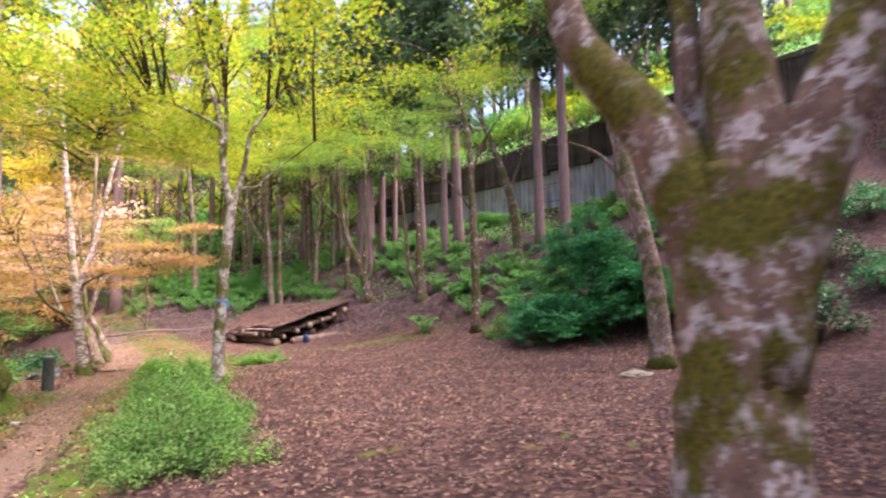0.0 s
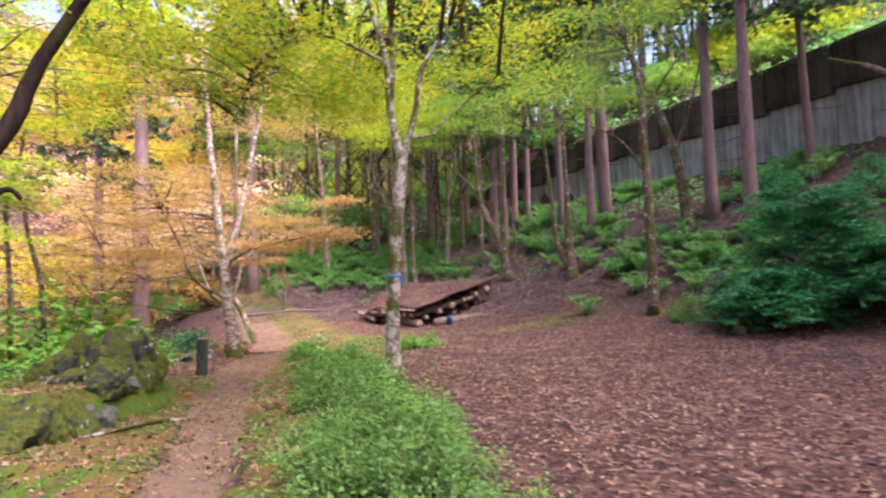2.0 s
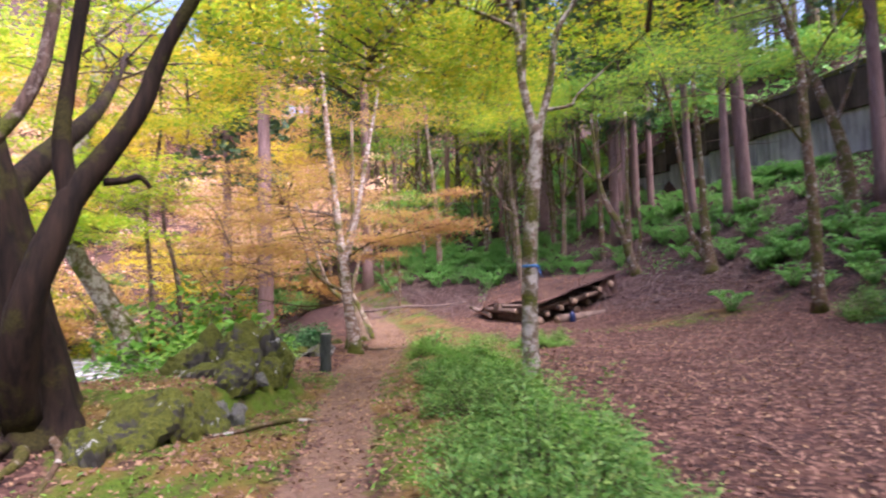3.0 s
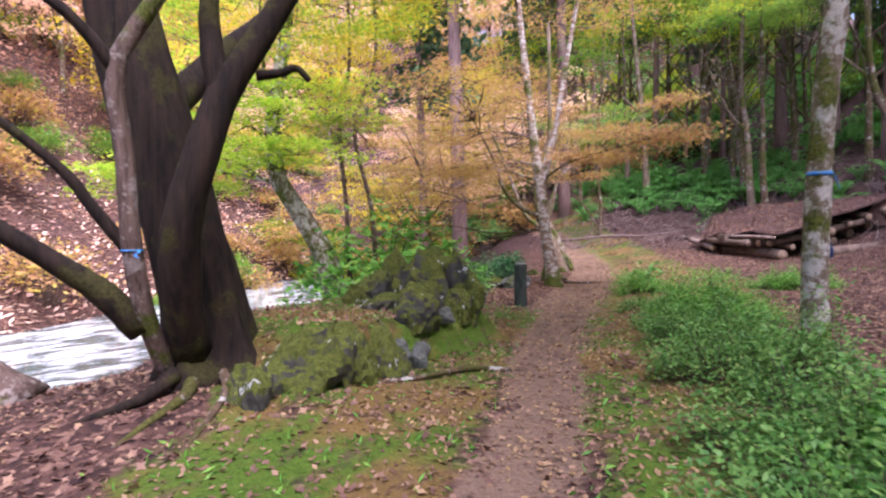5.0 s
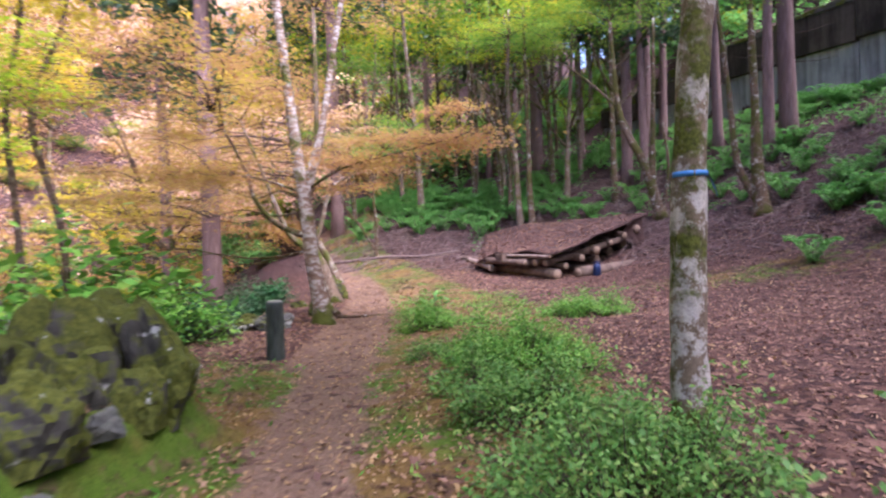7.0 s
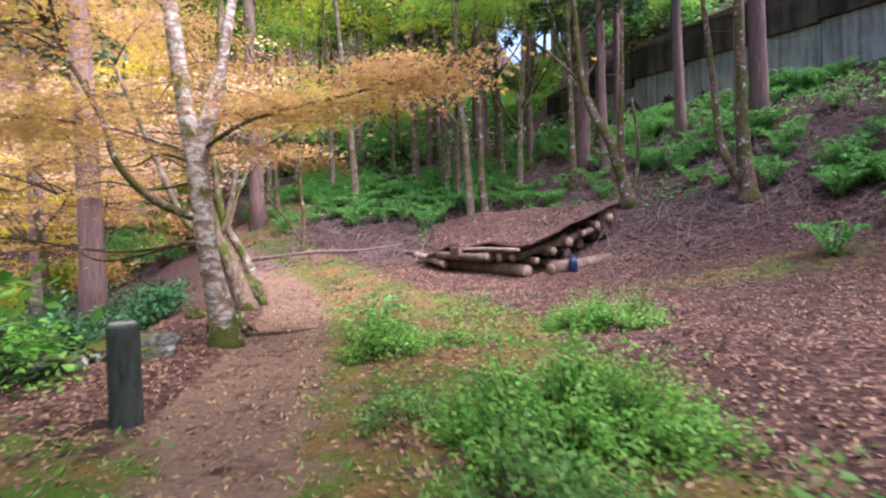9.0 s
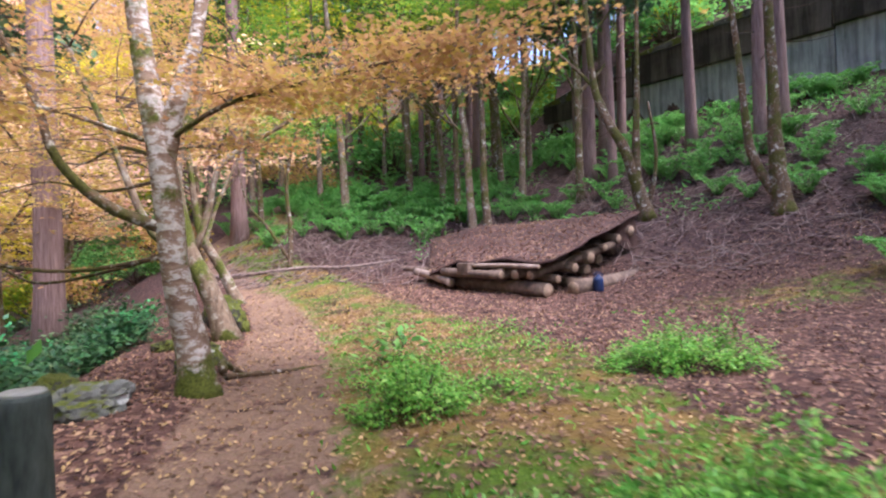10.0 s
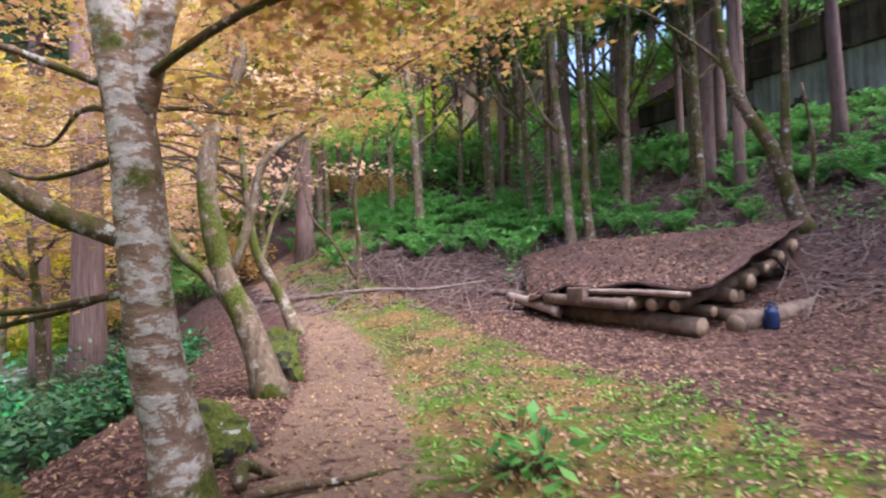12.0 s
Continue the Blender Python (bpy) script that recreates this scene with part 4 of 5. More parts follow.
# ---- repeated forest trees ----
def cedar(seed, high, r, crown_from):
    rng = np.random.default_rng(seed)
    root = thing("cedar_tree", (0, 0, 0), "tall straight cedar with reddish-brown trunk", "tree", "cedars of the wood")
    z = np.linspace(-0.4, high, 16)
    line = np.stack([0.06 * np.sin(z * 0.3 + seed), 0.06 * np.cos(z * 0.23 + seed), z], 1)
    part("trunk", mesh_np("trunk", *tubes([(line, r * (1 - 0.75 * np.clip(z, 0, None) / high) * (1 + 0.35 * np.exp(-np.clip(z, 0, None) / 0.3)))], 12, 0.1, rng), True), BARK_CEDAR, root)
    runs, cen = [], []
    for zz in np.arange(crown_from, high - 0.4, 0.42):
        for _ in range(4):
            a = rng.random() * 6.283
            reach = (0.5 + 2.1 * (high - zz) / (high - crown_from)) * (0.6 + 0.5 * rng.random())
            tip = np.array([math.cos(a) * reach, math.sin(a) * reach, zz - 0.25 * reach])
            runs.append((smooth_line([(0, 0, zz), tip * (0.5, 0.5, 1) + (0, 0, 0.15 * reach), tip], 5), np.linspace(0.03, 0.006, 5)))
            n = 34
            s = rng.random(n) ** 0.6
            cen.append(np.array([0, 0, zz]) * (1 - s[:, None]) + tip * s[:, None] + rng.normal(0, 0.16, (n, 3)))
    for zz in np.arange(2.5, crown_from, 0.8):  # dead stubs
        a = rng.random() * 6.283
        runs.append((np.array([(0, 0, zz), (math.cos(a) * 0.8, math.sin(a) * 0.8, zz - 0.1), (math.cos(a) * 1.3, math.sin(a) * 1.3, zz - 0.05)]), np.array([0.018, 0.01, 0.004])))
    part("branchwork", mesh_np("branchwork", *tubes(runs, 4)), TWIG, root)["kind"] = "stuff"
    part("crown", mesh_np("crown", *leaves(np.concatenate(cen), 0.34, rng, 0.7, DIAMOND)), LEAF_CEDAR, root)
    return root


def broadleaf(seed, high, foliage, label, wide=2.6, low=2.2, leaf_size=0.19, thin=44):
    rng = np.random.default_rng(seed)
    root = thing("broadleaf_tree", (0, 0, 0), label, "tree", "maples of the wood")
    lean = rng.normal(0, 0.5, 2)
    line = smooth_line([(0, 0, -0.4), (lean[0] * 0.2, lean[1] * 0.2, high * 0.25), (lean[0] * 0.7, lean[1] * 0.7, high * 0.6), (lean[0], lean[1], high)], 14)
    part("trunk", mesh_np("trunk", *tubes([(line, taper(line, 0.14, 0.04, 0.4))], 10, 0.1, rng), True), BARK_THIN if seed % 2 else BARK_PALE, root)
    sk = [line[4:]]
    for _ in range(4):
        i = rng.integers(4, 10)
        a = rng.random() * 6.283
        d = np.array([math.cos(a), math.sin(a), 0.9])
        ll = smooth_line([line[i], line[i] + d * 0.8, line[i] + d * (1.6, 1.6, 2.0)], 9)
        sk.append(ll[3:])
        part("limb", mesh_np("limb", *tubes([(ll, np.linspace(0.06, 0.02, 9))], 7, 0.1, rng), True), BARK_THIN, root)
    crowns = [((0, 0, (low + high) / 2 + 0.6), (wide, wide, (high - low) / 2), thin, 3)]
    runs, cen = hub_crown(np.concatenate(sk), crowns, rng, leaf_size, DIAMOND, 24, 0.75, False)
    part("branchwork", mesh_np("branchwork", *tubes(runs, 4)), TWIG, root)["kind"] = "stuff"
    part("crown", mesh_np("crown", *leaves(cen, leaf_size, rng, 0.45, DIAMOND)), foliage, root)
    return root


def spot(ob, x, y, turn=0.0, scale=1.0, first=[]):
    m = pose(x, y, ground_z(x, y), 0, 0, turn) @ Matrix.Diagonal((scale, scale, scale, 1))
    if ob.name not in first:
        first.append(ob.name)
        ob.matrix_basis = m
        return ob
    base = ob.scale.copy()
    return copy_thing(ob, m @ Matrix.Diagonal((1 / base[0], 1 / base[1], 1 / base[2], 1)))


CEDARS = [cedar(31, 19, 0.22, 8.0), cedar(32, 21, 0.25, 9.0), cedar(33, 17, 0.18, 6.5)]
# the cedars that stand singly in view
for i, (x, y, s) in enumerate([(-4.68, 28.9, 1.0), (-3.9, 31.6, 0.9), (-3.2, 32.0, 1.0), (-1.5, 29.0, 0.85), (0.3, 26.9, 1.1), (-6.9, 34.4, 0.9), (3.75, 23.3, 1.0), (4.45, 21.4, 0.9), (-0.25, 26.4, 1.0),
                               (-4.1, 28.0, 0.7), (9.9, 21.6, 1.1), (10.6, 20.9, 0.9), (-15.4, 35.8, 0.9), (-19.4, 33.8, 0.95), (-20.5, 32.0, 1.1), (-16.4, 27.1, 1.25), (-16.6, 19.8, 1.2), (-20.0, 21.5, 1.25),
                               (7.0, 12.35, 1.25), (8.6, 16.2, 1.1), (7.4, 24.4, 0.9), (7.5, 17.8, 0.9), (10.4, 21.5, 1.0), (-11.6, 34.5, 0.8), (-2.0, 36.5, 1.0)]):
    spot(CEDARS[i % 3], x, y, i * 67, s)
BROAD = [broadleaf(41, 8.0, LEAF_GREEN, "green broadleaf tree with slim trunk"), broadleaf(42, 7.0, LEAF_YELLOW, "yellow autumn maple with slim trunk"),
         broadleaf(43, 7.5, LEAF_ORANGE_HAZE, "orange autumn maple with slim trunk, leaves paled for haze", 3.0, 1.0), broadleaf(44, 9.0, LEAF_LIME, "lime-green maple with slim trunk", 2.6, 3.5), broadleaf(45, 6.5, LEAF_GOLD, "golden autumn maple with slim trunk", 2.8, 1.2),
         broadleaf(46, 10.5, LEAF_LIME, "slim bare-stemmed maple with a high thin crown", 2.0, 6.8, thin=16), broadleaf(47, 9.0, LEAF_GREEN, "slim mossy tree with a high thin crown", 1.8, 5.6, thin=16)]


def clear_of_walk(x, y):
    line = np.interp(y, [-20, 0, 3, 8, 12, 18, 23], [0, -0.3, -2.5, -5.2, -7.3, -10.5, -14])
    return abs(x - line)


rng = np.random.default_rng(77)
placed = []
def scatter(kinds, n, xr, yr, gap, ok, smin=0.8, smax=1.2):
    made = tries = 0
    while made < n and tries < n * 30:
        tries += 1
        x, y = rng.uniform(*xr), rng.uniform(*yr)
        if not ok(x, y) or any((x - a) ** 2 + (y - b) ** 2 < gap * gap for a, b in placed):
            continue
        placed.append((x, y))
        spot(kinds[rng.integers(len(kinds))], x, y, rng.uniform(0, 360), rng.uniform(smin, smax))
        made += 1


# wood above the bank and beyond the wall
scatter(CEDARS, 58, (-30, 34), (34, 80), 2.6, lambda x, y: True, 0.8, 1.25)
scatter([BROAD[0], BROAD[3]], 60, (-30, 26), (33, 75), 2.2, lambda x, y: y > 40 - 0.6 * x, 1.0, 1.5)
# slim maples on the bank
scatter(BROAD[5:], 30, (-21, -4.5), (26.5, 41), 1.5, lambda x, y: wall_gap(x, y) < -1, 0.75, 1.2)
# far bank in autumn colour, its orange leaves paled to look hazy
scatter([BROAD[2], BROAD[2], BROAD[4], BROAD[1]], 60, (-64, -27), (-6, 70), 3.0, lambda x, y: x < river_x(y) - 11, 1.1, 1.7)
scatter([BROAD[2], BROAD[4], BROAD[1]], 5, (-30, -17), (24, 40), 2.4, lambda x, y: edge_x(y) - 11 < x < edge_x(y) - 1.6, 0.8, 1.1)
scatter(CEDARS, 10, (-95, -66), (-20, 90), 4, lambda x, y: True, 0.9, 1.3)
for i, (x, y, k) in enumerate([(-18.5, 20.5, 0.9), (-22, 26, 1.1), (-17, 26, 0.9)]):
    spot(BROAD[2 if i % 4 else 4], x, y, i * 77, k)
# bushes under the trees
def bush(seed, foliage, label):
    rg = np.random.default_rng(seed)
    root = thing("wild_bush", (0, 0, 0), label, "bush", "bushes of the wood")
    runs, cen = [], []
    for _ in range(46):
        a, q = rg.random() * 6.283, rg.random() ** 0.5
        tip = np.array([math.cos(a) * q * 1.3, math.sin(a) * q * 1.3, 1.5 * math.sqrt(max(0.1, 1 - q * q)) * rg.uniform(0.5, 1.1)])
        runs.append((smooth_line([(0, 0, -0.3), tip * (0.5, 0.5, 0.6), tip], 5), np.linspace(0.016, 0.004, 5)))
        cen.append(tip + rg.normal(0, 1, (28, 3)) * (0.24, 0.24, 0.13))
    part("stemwork", mesh_np("stemwork", *tubes(runs, 4)), TWIG, root)["kind"] = "stuff"
    part("foliage", mesh_np("foliage", *leaves(np.concatenate(cen), 0.17, rg, 0.5, DIAMOND)), foliage, root)
    return root


BUSHES = [bush(51, LEAF_FERN, "leafy green bush in the wood"), bush(52, LEAF_GREEN, "light green bush in the wood"), bush(53, LEAF_GOLD, "golden autumn bush on the far bank"), bush(54, LEAF_LIME, "lime-green bush in the wood")]
scatter([BUSHES[0], BUSHES[1], BUSHES[3]], 150, (-32, 30), (31, 72), 1.3, lambda x, y: (np.array((x, y)) - WALL_A) @ WALL_OUT > 0.8 or (y > 33 and x < -7), 0.8, 1.6)
scatter([BUSHES[2], BUSHES[3], BUSHES[1]], 70, (-55, -26), (-5, 55), 1.6, lambda x, y: x < river_x(y) - 2.5, 0.8, 1.5)
scatter([BUSHES[0], BUSHES[2], BUSHES[3]], 40, (-38, -15), (25, 38), 1.2, lambda x, y: x < -17.5 or y > 31, 0.6, 1.2)
BUSHES.append(bush(55, LEAF_DEEP, "dark green bush under the cedars"))
BUSHES.append(bush(56, LEAF_MOUND, "blue-green bush under the cedars"))
scatter(BUSHES[4:], 40, (4.5, 16), (10.5, 24), 1.1, lambda x, y: x > 5.5 or y > 16.5, 0.35, 0.75)
# golden maples at the head of the valley
scatter([BROAD[4], BROAD[2], BROAD[1]], 24, (-40, -19), (25, 44), 2.4, lambda x, y: True, 1.15, 1.6)
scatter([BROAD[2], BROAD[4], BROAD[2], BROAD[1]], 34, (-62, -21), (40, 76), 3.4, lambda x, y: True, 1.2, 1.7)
# vivid shrub behind the boulders
SHRUB = bush(57, LEAF_FRESH, "vivid green leafy shrub behind the mossy boulders")
spot(SHRUB, -10.9, 10.7, 20, 0.72)
spot(SHRUB, -12.4, 12.3, 250, 1.45)
spot(SHRUB, -10.2, 12.0, 140, 0.5)
# tall cedars added beside the clearing, mostly out of view, to shade it
scatter(CEDARS, 30, (6.6, 17), (-14, 8.5), 2.2, lambda x, y: x > 6.4 + 0.25 * max(y, 0), 0.9, 1.2)
# wood around and behind the start
scatter(CEDARS + [BROAD[0]], 80, (-30, 40), (-34, 20), 2.6, lambda x, y: (clear_of_walk(x, y) > 8.5 and x > 9.5) or y < -9, 0.9, 1.2)

# ---- the covered log stack ----
def log_run(a, b, r, seed, root, material, name="log", label=""):
    rg = np.random.default_rng(seed)
    a, b = np.array(a, float), np.array(b, float)
    line = smooth_line([a, (a + b) / 2 + rg.normal(0, 0.02, 3), b], 8)
    ob = part(name, mesh_np(name, *tubes([(line, r * (1 + 0.06 * rg.normal(0, 1, 8)))], 14, 0.08, rg), True), material, root, label)
    d = (b - a) / np.linalg.norm(b - a)
    for end, s in ((a, -1), (b, 1)):
        cap = smooth_line([end + d * s * 0.002, end + d * s * 0.012], 2)
        part("cut_end", mesh_np("cut_end", *tubes([(cap, np.array([r * 0.93, r * 0.9]))], 12)), WOOD_CUT, ob, "pale sawn log end")
    return ob


def build_stack():
    at = np.array([-6.6, 21.6, 0.25])
    root = thing("log_stack", at, "stack of weathered logs under a leaf-covered sheet", "log pile")
    W = lambda x, y, z: np.array([x, y, z]) - at
    zg = lambda x, y: ground_z(x, y)
    # two long bearers on the ground
    log_run(W(-6.15, 19.72, 0.40), W(-8.55, 22.0, 0.52), 0.14, 1, root, WOOD_LOG)
    log_run(W(-5.7, 20.05, 0.40), W(-4.3, 21.6, 0.55), 0.15, 2, root, WOOD_LOG)
    log_run(W(-5.4, 20.6, 0.42), W(-8.0, 23.3, 0.62), 0.13, 3, root, WOOD_LOG)
    log_run(W(-8.1, 21.0, 0.52), W(-9.1, 22.2, 0.72), 0.09, 4, root, WOOD_PALE, "pale_log")
    log_run(W(-7.0, 20.1, 0.68), W(-8.3, 21.2, 0.74), 0.08, 5, root, WOOD_LOG)
    # cross logs, ends towards the clearing
    for i in range(9):
        s = i / 8
        f = np.array([-6.35, 19.95, 0.66]) * (1 - s) + np.array([-8.35, 21.65, 0.72]) * s
        f = f + np.array([-0.65, -0.76, -0.03]) * (0.16 + 0.05 * (i % 3))
        r = 0.085 + 0.03 * ((i * 37) % 5) / 5
        log_run(f - at + (0, 0, 0.02), f - at + np.array([1.7, 2.3, 0.56]), r, 10 + i, root, WOOD_LOG)
    for i in range(6):
        s = i / 5
        f = np.array([-5.95, 19.95, 0.72]) * (1 - s) + np.array([-4.3, 22.6, 1.62]) * s
        log_run(f - at + np.array([-0.02, 0.0, -0.13]), f - at + np.array([-1.6, 1.4, 0.05]), 0.08 + 0.02 * (i % 3), 30 + i, root, WOOD_LOG)
    for i, (x, y, z, r) in enumerate([(-4.25, 22.3, 1.15, 0.12), (-4.6, 21.9, 0.95, 0.13), (-4.9, 21.3, 0.75, 0.13), (-4.15, 22.7, 1.4, 0.11), (-4.4, 22.6, 0.95, 0.14), (-4.1, 23.1, 1.15, 0.13)]):
        log_run(W(x - 0.45, y + 0.3, z - 0.06), W(x - 2.0, y + 1.5, z + 0.15), r, 60 + i, root, WOOD_LOG)
    log_run(W(-6.3, 19.62, 0.83), W(-7.7, 20.75, 0.86), 0.04, 50, root, WOOD_PALE, "plank_log", "pale split rail")
    block = box((0.34, 0.2, 0.2), 0.015)
    part("timber_block", block, WOOD_LOG, root, "squared grey timber block").matrix_local = pose(*W(-7.75, 20.72, 0.82), 0, 0, 140)
    # side bench of two logs
    log_run(W(-8.6, 22.2, 0.74), W(-9.7, 23.2, 0.78), 0.07, 51, root, WOOD_LOG)
    log_run(W(-9.35, 22.7, 0.50), W(-9.15, 22.95, 0.55), 0.12, 52, root, WOOD_LOG)
    log_run(W(-8.75, 22.1, 0.50), W(-8.55, 22.35, 0.55), 0.12, 53, root, WOOD_LOG)
    # sagging sheet
    c = [np.array(v) for v in ((-6.05, 19.45, 0.95), (-8.45, 21.35, 0.95), (-8.7, 25.0, 1.8), (-4.05, 23.0, 1.94))]
    n = 26
    top = np.zeros((n, n, 3))
    for i in range(n):
        for j in range(n):
            u, v = i / (n - 1), j / (n - 1)
            p = c[0] * (1 - u) * (1 - v) + c[1] * u * (1 - v) + c[2] * u * v + c[3] * (1 - u) * v
            p = p + np.array([0.05 * noise.noise(Vector((u * 9, v * 9, 1))), 0.05 * noise.noise(Vector((u * 9, v * 9, 5))), 0.07 * noise.noise(Vector((u * 4, v * 4, 9))) - 0.06 * math.sin(u * 3.14) * math.sin(v * 3.14)])
            if u > 0.8:
                p[0] -= 2.2 * (u - 0.8) * (0.4 + v)
                p[2] -= 1.3 * (u - 0.8)
            top[i, j] = p - at
    V = np.concatenate([top.reshape(-1, 3), top.reshape(-1, 3) - (0, 0, 0.035)])
    k = n * n
    F = []
    for i in range(n - 1):
        for j in range(n - 1):
            a = i * n + j
            F += [(a, a + n, a + n + 1, a + 1), (a + k, a + 1 + k, a + n + 1 + k, a + n + k)]
    rim = [i * n for i in range(n)] + [(n - 1) * n + j for j in range(1, n)] + [i * n + n - 1 for i in range(n - 2, -1, -1)] + list(range(n - 2, 0, -1))
    for a, b in zip(rim, rim[1:] + rim[:1]):
        F.append((b, a, a + k, b + k))
    part("roof_sheet", mesh_np("roof_sheet", V, F, True), SHEET, root, "sagging dark sheet under leaf litter")
    # the sheet hangs to the ground at its rear corner
    m = 12
    flap = np.zeros((m, m, 3))
    for i in range(m):
        for j in range(m):
            u, v = i / (m - 1), j / (m - 1)
            head, foot = np.array([-4.5 + 0.3 * u, 22.3 + 0.5 * u, 1.66 + 0.2 * u]), np.array([-4.5 + 0.3 * u, 22.35 + 0.5 * u, zg(-4.1, 22.6) + 0.02 + 0.1 * u])
            fold = 0.07 * math.sin(u * 13 + 2 * v) * v
            flap[i, j] = head * (1 - v) + foot * v + np.array([fold - 0.22 * math.sin(v * 3.14) * (1 - u), -fold * 0.6, 0]) - at
    V = np.concatenate([flap.reshape(-1, 3), flap.reshape(-1, 3) + (-0.006, 0.004, 0)])
    F = []
    for i in range(m - 1):
        for j in range(m - 1):
            a = i * m + j
            F += [(a, a + 1, a + m + 1, a + m), (a + m * m, a + m + m * m, a + m + 1 + m * m, a + 1 + m * m)]
    part("hanging_flap", mesh_np("hanging_flap", V, F, True), SHEET, root, "dark sheet corner hanging to the ground")
    rg = np.random.default_rng(5)
    ij = rg.random((5000, 2)) * (n - 1)
    i0 = ij.astype(int).clip(0, n - 2)
    cen = top[i0[:, 0], i0[:, 1]] + (top[i0[:, 0] + 1, i0[:, 1]] - top[i0[:, 0], i0[:, 1]]) * (ij[:, :1] - i0[:, :1]) + (top[i0[:, 0], i0[:, 1] + 1] - top[i0[:, 0], i0[:, 1]]) * (ij[:, 1:] - i0[:, 1:])
    ob = part("leaf_litter", mesh_np("leaf_litter", *leaves(cen + (0, 0, 0.02), 0.055, rg, 0.4, DIAMOND)), LITTER, root, "fallen leaves lying on the sheet")
    tagged(ob, kind="stuff")


build_stack()


# ---- bollard, tape, can ----
def build_post(x, y):
    z = ground_z(x, y)
    root = thing("bollard", (x, y, z), "grey-green log-shaped concrete bollard beside the footpath", "bollard")
    rg = np.random.default_rng(8)
    zz = np.array([-0.1, 0, 0.15, 0.3, 0.45, 0.6, 0.655, 0.675])
    rr = np.array([0.112, 0.11, 0.105, 0.103, 0.102, 0.103, 0.101, 0.093])
    part("body", mesh_np("body", *tubes([(np.stack([0 * zz, 0 * zz, zz], 1), rr)], 22, 0.06, rg), True), POST, root)
    part("cap", mesh_np("cap", *tubes([(np.array([(0, 0, 0.672), (0, 0, 0.690)]), np.array([0.092, 0.083]))], 20), True), POST_TOP, root, "paler worn top")


build_post(-8.31, 11.5)


def build_tape(name, x, y, z, r, label, k=1.0):
    root = thing(name, (x, y, z), label, "marking tape")
    ang = np.linspace(0, 2 * np.pi, 25)
    V = np.concatenate([np.stack([np.cos(ang) * q, np.sin(ang) * q, np.full(25, s)], 1) for q, s in ((r, -0.016 * k), (r, 0.016 * k), (r + 0.003, 0.016 * k), (r + 0.003, -0.016 * k))])
    F = [(a * 25 + i, ((a + 1) % 4) * 25 + i, ((a + 1) % 4) * 25 + i + 1, a * 25 + i + 1) for a in range(4) for i in range(24)]
    part("band", mesh_np("band", V, F), RIBBON, root)
    for j, (dx, dz) in enumerate(((0.03, -0.09 * k), (0.045, -0.13 * k))):
        s = np.linspace(0, 1, 8)
        mid = np.stack([r + dx * s, 0.02 * np.sin(s * 5 + j), dz * s**1.3], 1)
        V = np.concatenate([mid + (0, 0.022 * k, 0), mid - (0, 0.022 * k, 0), mid + (0.003, 0.022 * k, 0), mid + (0.003, -0.022 * k, 0)])
        F = [(i, i + 1, 9 + i, 8 + i) for i in range(7)] + [(16 + i, 24 + i, 25 + i, 17 + i) for i in range(7)]
        part("tail", mesh_np("tail", V, F), RIBBON, root)


build_tape("marking_tape", -3.905, 9.41, 1.53, 0.096, "blue plastic tape tied round a slender trunk")
build_tape("marking_tape", -7.47, 5.3, 1.0, 0.073, "blue plastic tape tied round a dark stem", 0.4)


def build_can(x, y):
    z = ground_z(x, y)
    root = thing("canister", (x, y, z), "dark blue plastic canister beside the log stack", "canister")
    zz = np.array([0, 0.02, 0.2, 0.25, 0.27, 0.3, 0.31])
    part("body", mesh_np("body", *tubes([(np.stack([0 * zz, 0 * zz, zz], 1), np.array([0.085, 0.095, 0.095, 0.085, 0.04, 0.04, 0.035]))], 16), True), CAN_BLUE, root)
    ang = np.linspace(0, 3.14, 9)
    part("handle", mesh_np("handle", *tubes([(np.stack([0.07 * np.cos(ang), 0 * ang, 0.26 + 0.09 * np.sin(ang)], 1), np.full(9, 0.01))], 6), True), CAN_BLUE, root)


build_can(-5.25, 20.15)

# ---- stones ----
def stone(x, y, size, seed, material, label, dz=0.0, name="stone", turn=0.0, group=""):
    me = rock_mesh(name, size, seed)
    me.materials.append(material)
    ob = tagged(new(name, me), label, "stone", group)
    ob.matrix_basis = pose(x, y, ground_z(x, y) + 0.3 * size[2] + dz, 0, 0, turn)
    return ob


stone(-9.62, 13.25, (0.36, 0.24, 0.2), 3, STONE_BARE, "pale grey rock beside the banded trunk", 0.02, "stone", 35)
stone(-10.0, 12.6, (0.28, 0.22, 0.16), 4, STONE_BARE, "grey rock below the path edge", 0.0, "stone", 80)
stone(1.95, 14.76, (0.17, 0.12, 0.13), 1, STONE_WARM, "small pale stone at the bank foot")
stone(3.03, 9.45, (0.26, 0.19, 0.11), 2, STONE_WARM, "flat pale stone on the leaf litter")
